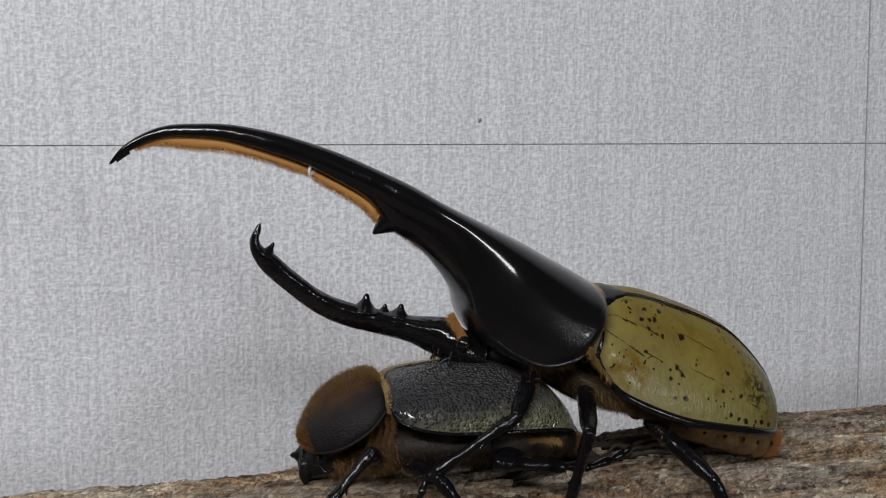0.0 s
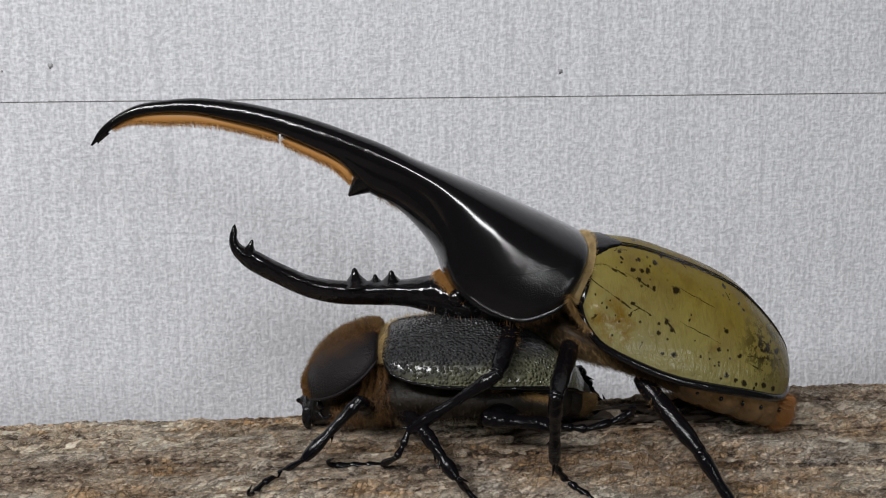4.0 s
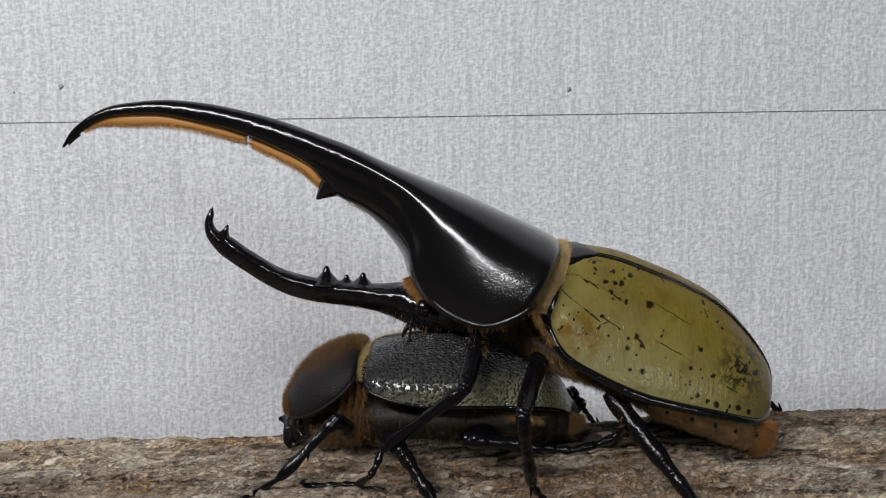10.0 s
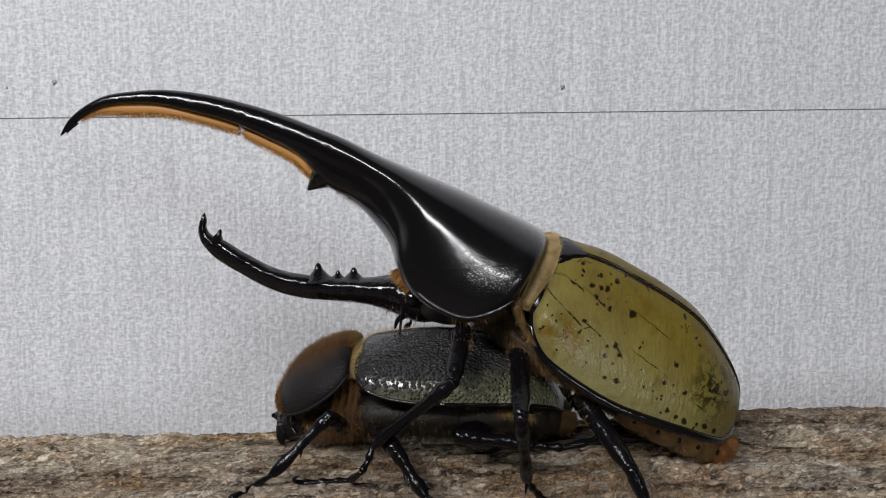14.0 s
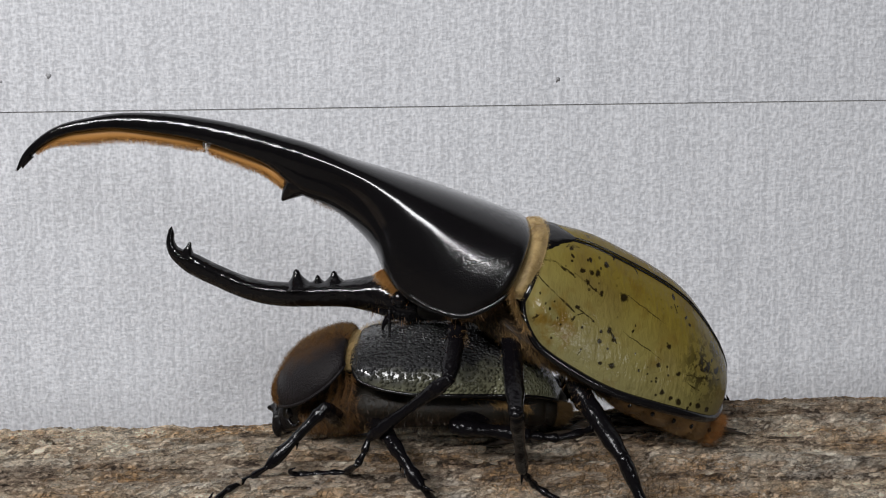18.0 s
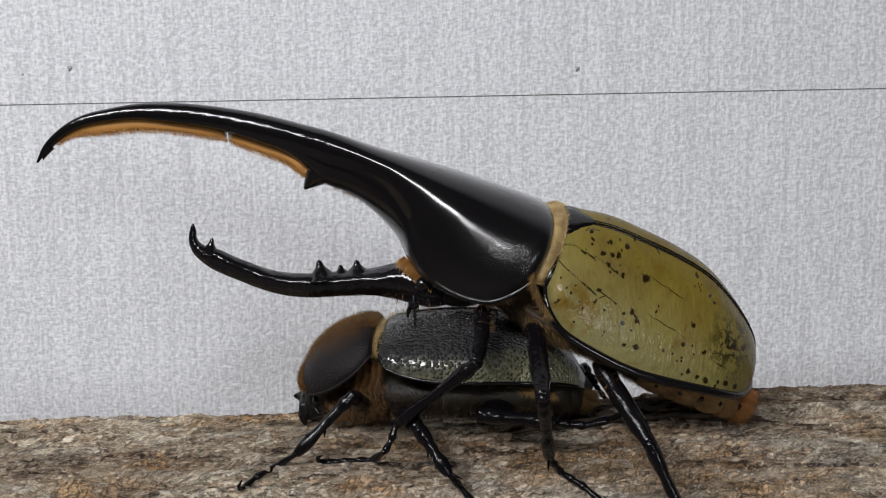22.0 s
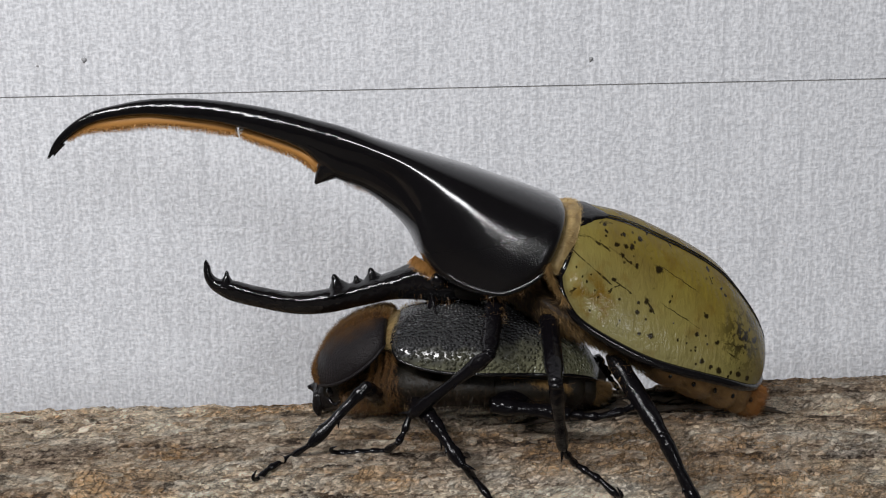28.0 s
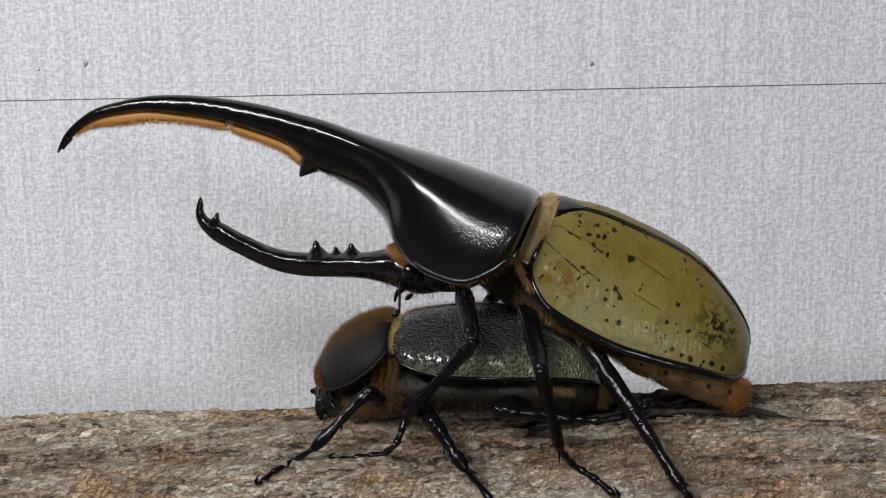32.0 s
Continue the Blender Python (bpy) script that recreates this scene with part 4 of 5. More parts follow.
for s in (-1, 1):
    ex, ez = 31.0, 21.1
    part("eye", mesh_of("eye", *ball(ex, YM + s * 6.2, ez, 1.7, 1.4, 1.7), HORN_BLACK), head, "shiny dark round eye" if s < 0 else "")
    px = [(28.9, 19.1), (28.8, 17.2), (29.1, 15.3), (28.5, 13.6)]
    pts = [(a, YM + s * (6.5 + 0.4 * k), b) for k, (a, b) in enumerate(px)]
    stalk = joined(*[ball(*Vector(pts[0]).lerp(Vector(pts[3]), k / 15), 0.3, 0.3, 0.3, 6) for k in range(16)])
    antenna = part("antenna", mesh_of("antenna", *stalk, LEG_BLACK), head, "thin beaded dark antenna" if s < 0 else "")
    cx, cz = 27.0, 12.5
    part("club", mesh_of("club", *tube([pts[3], Vector(pts[3]).lerp(Vector((cx, YM + s * 8, cz)), 0.5), (cx, YM + s * 8, cz)], [0.35, 0.6, 0.3], 8), LEG_BLACK), antenna)
    fx, fz = 27.6, 16.3
    part("palp", mesh_of("palp", *tube([(29.4, 17.7)[:1] + (YM + s * 3.5,) + (29.4, 17.7)[1:], (fx, YM + s * 4.0, fz), (fx - 0.6, YM + s * 4.0, fz - 1.6)], [0.8, 0.5, 0.2], 8), LEG_BLACK), head)
face = [(27.0, 27.0), (28.5, 25.2), (30.6, 22.8), (31.7, 21.6)]
part("face_hair", mesh_of("face_hair", *hairs(strewn([(a + 1, YM - 5.2, b) for a, b in face], 1500, [(-0.5, -0.7, -0.1), (-0.5, -0.8, -0.25), (-0.4, -0.8, -0.4), (-0.3, -0.8, -0.4)], 21), 2.4, 0.11, 0.22, (-0.2, 0, -0.4), 21), HAIR_ORANGE), head, "orange hair between head and shell")
part("throat_hair", mesh_of("throat_hair", *hairs(fur(head_shell, 70, math.pi * 1.15, math.pi * 1.6, 0.75, 1.0, (0, 0, -0.5), 22), 1.6, 0.08, 0.3, (0, 0, -0.3), 22), HAIR_BROWN), head)

# ---- the female ----
female = new("female_beetle")
tagged(female, "female beetle with velvety brown pronotum standing on the branch", "beetle")
YF = 2.0
f_pronotum_shell = Shell([
    (1.1, 2.8, 1.8, 1.9, 2.4, 1.0),
    (1.8, 5.8, 3.1, 1.9, 6.8, 1.0),
    (4.7, 10.9, 6.1, 2.8, 10.6, 1.0),
    (8.9, 14.2, 9.6, 4.6, 13.2, 1.0),
    (13.3, 15.8, 13.6, 7.5, 14.2, 1.0),
    (16.1, 15.7, 16.2, 10.2, 13.2, 1.0),
    (16.8, 14.9, 16.8, 11.1, 11.5, 1.0)], YF, steps=7, power=2.1)
f_elytra_shell = Shell([
    (18.2, 13.9, 17.9, 10.9, 10.8, 1.0),
    (19.9, 15.8, 19.5, 8.6, 14.0, 1.0),
    (26.1, 16.9, 25.9, 6.7, 15.6, 1.0),
    (34.0, 17.3, 34.3, 6.1, 16.0, 1.0),
    (41.8, 16.5, 42.7, 6.0, 16.0, 1.0),
    (49.6, 13.5, 50.0, 5.4, 14.0, 1.0),
    (55.1, 8.3, 55.6, 3.5, 9.0, 1.0),
    (57.9, 3.5, 57.9, 1.2, 3.0, 1.0)], YF, steps=7, power=1.9)
f_belly_shell = Shell([
    (3.8, 3.8, 3.6, 1.0, 5.0, 4.5),
    (10.1, 6.6, 9.9, 2.0, 9.5, 6.5),
    (19.1, 7.7, 19.0, 2.5, 12.0, 6.6),
    (31.5, 7.5, 31.4, 2.3, 13.2, 5.6),
    (45.0, 7.3, 44.9, 2.1, 13.0, 4.6),
    (52.9, 6.1, 52.8, 1.2, 9.5, 4.0),
    (57.3, 3.7, 57.3, 0.2, 5.0, 3.0),
    (59.3, 1.6, 59.3, -0.2, 1.6, 1.2)], YF, steps=7)
f_belly = part("abdomen", mesh_of("abdomen", *f_belly_shell.grid(), DARK_SKIN), female, "brown hairy underside")
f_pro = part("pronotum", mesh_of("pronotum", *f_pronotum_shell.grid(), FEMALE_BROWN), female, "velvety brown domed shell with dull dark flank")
part("fuzz", mesh_of("fuzz", *hairs(fur(f_pronotum_shell, 7000, math.pi * 0.15, math.pi * 0.67, 0.02, 1.0, (-0.1, 0, 0.1), 31), 0.75, 0.04, 0.5, (0.2, 0, 0), 31), HAIR_RUST), f_pro, "short rusty fuzz")
part("fuzz", mesh_of("fuzz", *hairs(fur(f_pronotum_shell, 2600, math.pi * 0.4, math.pi * 0.6, 0.02, 1.0, (-0.2, 0, 0.3), 39), 1.1, 0.03, 0.3, (0.1, 0, 0), 39), HAIR_GOLD), f_pro)
part("fuzz", mesh_of("fuzz", *hairs(fur(f_pronotum_shell, 1500, math.pi * 0.6, math.pi * 0.98, 0.0, 0.2, (-0.3, 0, 0.1), 32), 0.8, 0.045, 0.4, (0, 0, 0), 32), HAIR_RUST), f_pro)
part("rim", mesh_of("rim", *bead(f_pronotum_shell, math.pi + 0.03, 0.05, 1.0, 0.35), FEMALE_BROWN), f_pro)
case_parts(f_elytra_shell, female, FEMALE_SHELL, 0.42, HORN_BLACK, "dark pitted wing case with an olive border")
f_collar_shell = Shell([(15.5, 14.4, 15.4, 10.9, 11.5, 2.0), (17.1, 14.3, 17.0, 10.7, 11.0, 2.0), (18.6, 13.9, 18.3, 10.2, 10.6, 2.0)], YF, steps=5)
f_collar = part("collar", mesh_of("collar", *f_collar_shell.grid(), PALE_SKIN), female, "tan hairy membrane")
part("hair", mesh_of("hair", *hairs(fur(f_collar_shell, 1500, math.pi * 0.2, math.pi * 1.1, 0, 1, (0.5, 0, 0), 33), 1.0, 0.08, 0.3, (0.2, 0, 0), 33), HAIR_TAN), f_collar)
part("back_fringe", mesh_of("back_fringe", *hairs(fur(f_elytra_shell, 700, math.pi * 0.38, math.pi * 0.52, 0.05, 0.6, (0, 0, 1), 34), 0.9, 0.035, 0.25, (0, 0, 0), 34), HAIR_TAN), female, "fine upright hairs along the back")
part("hair", mesh_of("hair", *hairs(fur(f_belly_shell, 5200, math.pi * 0.82, math.pi * 1.4, 0.1, 1.0, (0.1, 0, -0.5), 35), 1.5, 0.05, 0.5, (0, 0, -0.35), 35), HAIR_DARK), f_belly)
part("breast_hair", mesh_of("breast_hair", *hairs(fur(f_belly_shell, 2200, math.pi * 0.85, math.pi * 1.3, 0.08, 0.27, (0.2, -0.3, -0.3), 37), 1.9, 0.06, 0.6, (0.3, 0, -0.3), 37), HAIR_BROWN), f_belly, "tangled brown hair of the breast")
part("tail_hair", mesh_of("tail_hair", *hairs(fur(f_belly_shell, 3000, math.pi * 0.85, math.pi * 1.4, 0.8, 1.0, (0.6, -0.2, -0.3), 38), 1.7, 0.06, 0.35, (0.3, 0, -0.3), 38), HAIR_GOLD), f_belly, "golden brown hair at the tail")
for k in range(4):
    n = len(f_belly_shell.rows) - 1
    a, b = round(n * (0.5 + 0.085 * k)), round(n * (0.5 + 0.085 * (k + 1)))
    v, f = f_belly_shell.grid(math.pi * 0.9, math.pi * 1.25, a, b)
    m = f_belly_shell.sides + 1
    bulge = [p + f_belly_shell.normal(a + i // m, math.pi * (0.9 + 0.35 * (i % m) / f_belly_shell.sides)) * (0.0007 * math.sin(math.pi * (i // m) / max(1, b - a)) + 0.0003) for i, p in enumerate(v)]
    part("belly_plate", mesh_of("belly_plate", bulge, f, DARK_SKIN), f_belly, "brown overlapping belly plate" if k == 0 else "")
tangle = []
for k, dx in enumerate((-2.6, -1.2, 0.2, 1.4)):
    tangle += strewn([(16.6 + dx, YF - 10.9, 9.4), (16.6 + dx, YF - 11.6, 7.0), (15.8 + dx, YF - 11.2, 4.2), (14.8 + dx, YF - 10.2, 1.5)], 520, [(0.3, -0.6, -0.5)] * 4, 43 + k)
part("flank_hair", mesh_of("flank_hair", *hairs(tangle, 1.5, 0.05, 0.7, (0.2, 0, -0.5), 43), HAIR_BROWN), f_belly, "brown hair behind the domed shell")
part("side_hair", mesh_of("side_hair", *hairs(strewn([(x, YF - 12.6, z) for x, z in ((38.5, 4.6), (43.0, 4.3), (47.0, 3.9), (51.0, 3.0))], 1500, [(0.3, -0.8, -0.5)] * 4, 40), 2.0, 0.07, 0.5, (0.3, 0, -0.4), 40), HAIR_TAN_BROWN), f_belly, "tan hair under the edge of the wing case")
f_head_shell = Shell([
    (0.7, -0.7, 0.9, -1.8, 1.5, 2.2), (1.6, 0.7, 1.9, -1.9, 3.0, 3.2), (3.3, 1.8, 3.5, -1.6, 4.6, 3.6), (6.5, 2.3, 6.4, -1.2, 5.6, 3.4)], YF, steps=6)
f_head = part("head", mesh_of("head", *f_head_shell.grid(), FEMALE_HEAD), female, "small black head bent to the bark")
part("tubercle", mesh_of("tubercle", *cone((1.2, -0.4)[:1] + (YF,) + (1.2, -0.4)[1:], (-0.5, -0.3)[:1] + (YF,) + (-0.5, -0.3)[1:], 1.0), LEG_BLACK), f_head)
part("jaw", mesh_of("jaw", *tube([(2.4, -1.1)[:1] + (YF - 2.5,) + (2.4, -1.1)[1:], (2.0, -3.7)[:1] + (YF - 3,) + (2.0, -3.7)[1:], (2.2, -5.4)[:1] + (YF - 3,) + (2.2, -5.4)[1:]], [1.4, 1.1, 0.4], 10), FEMALE_HEAD), f_head)
part("eye", mesh_of("eye", *ball((5.4, 0.2)[0], YF - 5.6, (5.4, 0.2)[1], 1.2, 1.0, 1.2, 10), HORN_BLACK), f_head, "small shiny dark eye")
part("antenna", mesh_of("antenna", *tube([(a, YF - 6 - 0.6 * k, b) for k, (a, b) in enumerate(((4.7, -1.1), (5.5, -2.0), (6.4, -2.0), (7.4, -1.0)))], [0.4, 0.35, 0.35, 0.5], 7), LEG_BLACK), f_head, "thin dark antenna")


# ---- legs ----
def limb(points, radii, spines=0, seed=1):
    """A stretch of a leg; spines: small thorns along it."""
    r = random.Random(seed)
    rows = spread([(*p, q) for p, q in zip(points, radii)], 3)
    v, f = tube([p[:3] for p in rows], [p[3] * r.uniform(0.88, 1.1) for p in rows], 14, 3)
    a, b = Vector(points[0]), Vector(points[-1])
    for k in range(spines):
        at = a.lerp(b, 0.35 + 0.6 * k / max(1, spines - 1))
        way = Vector((r.uniform(-1, 1), r.uniform(-1, 0.4), r.uniform(-1, 1))).normalized() + (b - a).normalized() * 1.2
        v, f = joined((v, f), tube([at, at + way * 0.9, at + way * 1.7], [0.45, 0.3, 0.05], 6, 2))
    return v, f


def foot(owner, points, scale=1.0):
    """Jointed foot: swollen links, each a piece, and two curved claws at the end."""
    first = None
    for k in range(len(points) - 1):
        a, b = Vector(points[k]), Vector(points[k + 1])
        n = max(1, round((b - a).length / 3.4))
        for j in range(n):
            p, q = a.lerp(b, j / n), a.lerp(b, (j + 1) / n)
            one = tube([p - (q - p) * 0.05, p.lerp(q, 0.3), p.lerp(q, 0.75), q], [0.55 * scale, 0.62 * scale, 0.85 * scale, 0.6 * scale], 9, 3)
            if first is None:
                first = part("tarsus", mesh_of("tarsus", *one, LEG_BLACK), owner, "jointed black foot")
            else:
                part("tarsal_segment", mesh_of("tarsal_segment", *one, LEG_BLACK), first)
    e = Vector(points[-1])
    d = (e - Vector(points[-2])).normalized()
    for s in (1, -1):
        w = Vector((0, -0.35, 1)) * s * 0.8 + Vector((0, -0.5 * s, 0))
        part("claw", mesh_of("claw", *tube([e - d * 0.4, e + d * 0.9 + w * 0.7, e + d * 1.0 + w * 1.9, e - d * 0.2 + w * 2.7], [0.6 * scale, 0.55 * scale, 0.4 * scale, 0.08], 8, 3), LEG_BLACK), first, "curved black claw")
    return first


class Leg:
    """hip, knee, ankle, then the foot's points, the last but one of which stays put. All in mm, as the beetle rests."""

    def __init__(self, owner, body, hip, knee, ankle, toes, thick=1.0, seed=1, fur_count=250):
        self.body, self.pts, self.toes = body, [Vector(hip), Vector(knee), Vector(ankle)], [Vector(p) for p in toes]
        h, k, a = self.pts
        t = thick
        self.femur = part("femur", mesh_of("femur", *limb([h, h.lerp(k, 0.3), h.lerp(k, 0.7), k], [1.7 * t, 2.1 * t, 1.9 * t, 1.6 * t]), LEG_BLACK), owner)
        if fur_count:
            r = random.Random(seed)
            roots = [(h.lerp(k, r.uniform(-0.1, 0.4)) * MM + Vector((r.gauss(0, 1), -abs(r.gauss(0, 1)), r.gauss(0, 1))).normalized() * 1.8 * t * MM, Vector((r.gauss(0, 1), -1, r.gauss(0, 1))).normalized()) for _ in range(fur_count)]
            part("hair", mesh_of("hair", *hairs(roots, 1.8, 0.06, 0.4, (0, 0, -0.5), seed), HAIR_GOLD), self.femur)
        self.tibia = part("tibia", mesh_of("tibia", *limb([k + (k - a).normalized() * 0.6, k.lerp(a, 0.12), k.lerp(a, 0.45), k.lerp(a, 0.85), a], [1.25 * t, 1.55 * t, 1.1 * t, 1.45 * t, 0.9 * t], 5, seed), LEG_BLACK), owner)
        self.tarsus = foot(owner, [a] + self.toes, t)



male_front = Leg(male, "thorax", (41.8, -9.0, 17.3), (38.4, -20.0, 10.3), (22.4, -15.0, -1.7), [(21.3, -16.0, -4.4), (20.1, -17.0, -6.2), (17.2, -13.7, -8.7), (8.4, -14.2, -8.7)], 0.88, 41)
male_middle = Leg(male, "body", (54.0, -6.0, 13.9), (48.4, -27.0, 7.7), (49.5, -19.0, -7.3), [(52.0, -16.4, -11.2), (55.9, -19.1, -13.3), (58.4, -21.5, -15.4)], 0.9, 42)
male_hind = Leg(male, "body", (66.4, -9.0, 6.8), (76.0, -19.0, -5.8), (82.5, -26.0, -15.5), [(85.6, -22.8, -18.8), (88.8, -23.9, -20.5), (91.6, -24.6, -21.8)], 0.9, 43)
male_legs = [male_front, male_middle, male_hind]
for near, seed in ((male_front, 44), (male_middle, 45)):
    far = [Vector((p.x + 3, 2 * YM - p.y, p.z + 1.0)) for p in near.pts]
    toes = [Vector((p.x + 4, 2 * YM - p.y + 4, p.z - 1.0)) for p in near.toes]
    male_legs.append(Leg(male, near.body, far[0], far[1], far[2], toes, 1.0, seed, 0))
male_far_hind = Leg(male, "body", (72.6, 14.0, 0.6), (85.7, 20.0, 0.2), (102.0, 26.0, -3.4), [(104.6, 27.0, -4.3), (106.1, 27.0, -4.9), (106.8, 27.0, -6.2)], 1.0, 46, 0)
male_legs.append(male_far_hind)
for args in (
        ((15.4, -7.0, -0.7), (13.4, -14.0, 3.8), (3.1, -17.0, -6.4), [(-0.6, -15.2, -8.9), (-4.4, -18.5, -10.3), (-5.8, -20.6, -11.4)], 0.8, 51),
        ((21.4, -7.0, -0.8), (25.8, -17.0, -1.6), (31.4, -21.0, -9.0), [(33.4, -18.9, -12.1), (36.0, -21.9, -14.4), (37.0, -23.3, -15.7)], 0.9, 52),
        ((45.7, -7.0, 0.5), (37.2, -15.0, 0.5), (51.2, -14.0, -1.7), [(56.4, -14.0, -2.2), (61.2, -13.0, -1.3), (64.5, -12.0, -0.3)], 1.05, 53),
        ((52.1, 8.0, -0.1), (59.0, 14.0, 2.0), (61.4, 16.0, -2.0), [(62.2, 16.0, -3.0), (63.4, 16.0, -4.7), (64.1, 16.0, -5.7)], 0.8, 54)):
    Leg(female, "still", *args)


# ---- what moves ----
def motions():
    def swung(r, pivot):
        p = Vector(pivot) * MM
        return pose(*(p + Vector(r[1:4]) * MM)) @ pose(0, 0, 0, *r[4:7]) @ pose(*(-p))

    # seconds, shift in mm, turn in degrees about x, y and z
    thorax_rows = (
    (0, 6.4, 2.4, -5.5, 2.1, 4.5, -0.3),
    (0.5, 6.3, 2.9, -5.9, 0.7, 4.3, -1.2),
    (1, 5.9, 2.7, -5.7, 0.3, 4.2, -0.9),
    (1.5, 5.4, 2.4, -6.3, -0.3, 5.1, -1.5),
    (2, 4.8, 2.0, -4.5, -0.8, 3.8, -1.3),
    (2.5, 3.5, 1.1, -3.5, -0.5, 2.2, -1.3),
    (3, 2.6, 0.2, -2.4, -0.6, 1.1, -1.5),
    (3.5, 1.9, -0.2, -1.8, -0.4, 0.5, -1.3),
    (5.5, 0.3, 1.5, -0.0, 0.4, 0.1, 0.4),
    (6, -0.0, 0.2, -0.0, 0.1, 0.0, 0.1),
    (6.5, -0.4, -1.4, 0.7, -0.4, -0.4, -0.5),
    (7, -0.7, -2.3, 0.9, -0.7, -0.5, -1.4),
    (7.5, -0.8, -2.6, 1.0, -1.2, -0.6, -1.4),
    (8, -0.9, -2.5, 1.0, -1.4, -0.6, -1.4),
    (8.5, -0.9, -2.7, 1.0, -1.1, -0.6, -1.6),
    (9, -1.2, -3.1, 1.0, -1.4, -0.3, -2.2),
    (9.5, -1.4, -3.4, 0.9, -1.6, 0.2, -2.6),
    (10, -1.5, -3.7, 0.8, -1.4, 0.5, -2.4),
    (10.5, -1.6, -3.4, 0.7, -0.5, 0.9, -1.9),
    (11, -2.1, -2.8, 1.1, -0.1, 0.6, -1.6),
    (11.5, -2.5, -2.9, 1.5, 0.1, 0.4, -1.8),
    (12, -2.6, -4.0, 1.2, -1.0, 0.8, -2.8),
    (12.5, -3.0, -4.5, 1.6, -1.1, 0.6, -3.7),
    (13, -3.0, -5.6, 1.8, -1.4, 0.4, -4.2),
    (13.5, -2.5, -6.0, 1.1, -1.0, 1.4, -4.7),
    (14, -2.5, -6.1, 1.3, -1.8, 1.0, -4.8),
    (14.5, -2.6, -6.7, 1.7, -1.8, 0.5, -4.9),
    (16.5, -3.6, -5.8, 4.3, 0.3, -2.4, -2.4),
    (17, -4.0, -4.3, 5.0, 0.7, -3.2, -1.2),
    (17.5, -4.3, -4.1, 5.5, 0.9, -3.7, -0.8),
    (18, -4.7, -4.1, 6.2, 1.5, -4.5, -0.7),
    (18.5, -5.1, -3.0, 6.7, 2.4, -5.2, -0.2),
    (19, -5.2, -2.4, 6.9, 2.4, -5.6, 0.7),
    (19.5, -5.3, -2.1, 7.0, 2.4, -5.6, 1.1),
    (20, -5.5, -2.0, 7.2, 2.6, -5.8, 1.4),
    (20.5, -5.3, -1.1, 7.0, 3.5, -5.4, 1.6),
    (21, -5.2, -1.7, 6.5, 3.3, -4.7, 1.1),
    (21.5, -5.3, -2.0, 6.9, 2.6, -4.9, 0.7),
    (22, -5.3, -1.8, 6.8, 2.1, -4.8, 0.9),
    (22.5, -5.4, -1.8, 7.0, 1.8, -5.0, 0.9),
    (23, -5.1, -2.3, 6.9, 2.1, -5.0, 0.4),
    (23.5, -5.0, -2.8, 7.0, 2.0, -5.0, -0.2),
    (24, -4.8, -2.8, 6.8, 2.6, -4.9, -0.2),
    (24.5, -4.7, -2.7, 6.7, 2.2, -4.8, 0.1),
    (25, -4.9, -1.9, 7.3, 2.8, -5.5, 0.7),
    (25.5, -5.0, -1.3, 7.3, 2.6, -5.8, 1.0),
    (27.5, -6.0, -0.5, 6.9, 1.0, -5.5, 2.1),
    (28, -5.9, -0.1, 6.5, 0.9, -5.0, 2.1),
    (28.5, -5.9, -0.1, 6.9, 0.9, -5.4, 2.2),
    (29, -6.0, -0.8, 7.5, 1.3, -5.8, 1.8),
    (29.5, -6.4, -1.6, 7.8, 1.3, -6.3, 1.4),
    (30, -6.8, -2.6, 8.0, 1.5, -6.5, 0.4),
    (30.5, -7.1, -4.5, 7.7, 1.2, -5.6, -1.4),
    (31, -8.4, -6.2, 7.8, 0.5, -4.4, -4.7),
    (31.5, -9.3, -6.3, 7.8, -0.4, -4.4, -5.3),
    (32, -11.0, -5.9, 9.1, -2.0, -5.4, -5.7),
    )
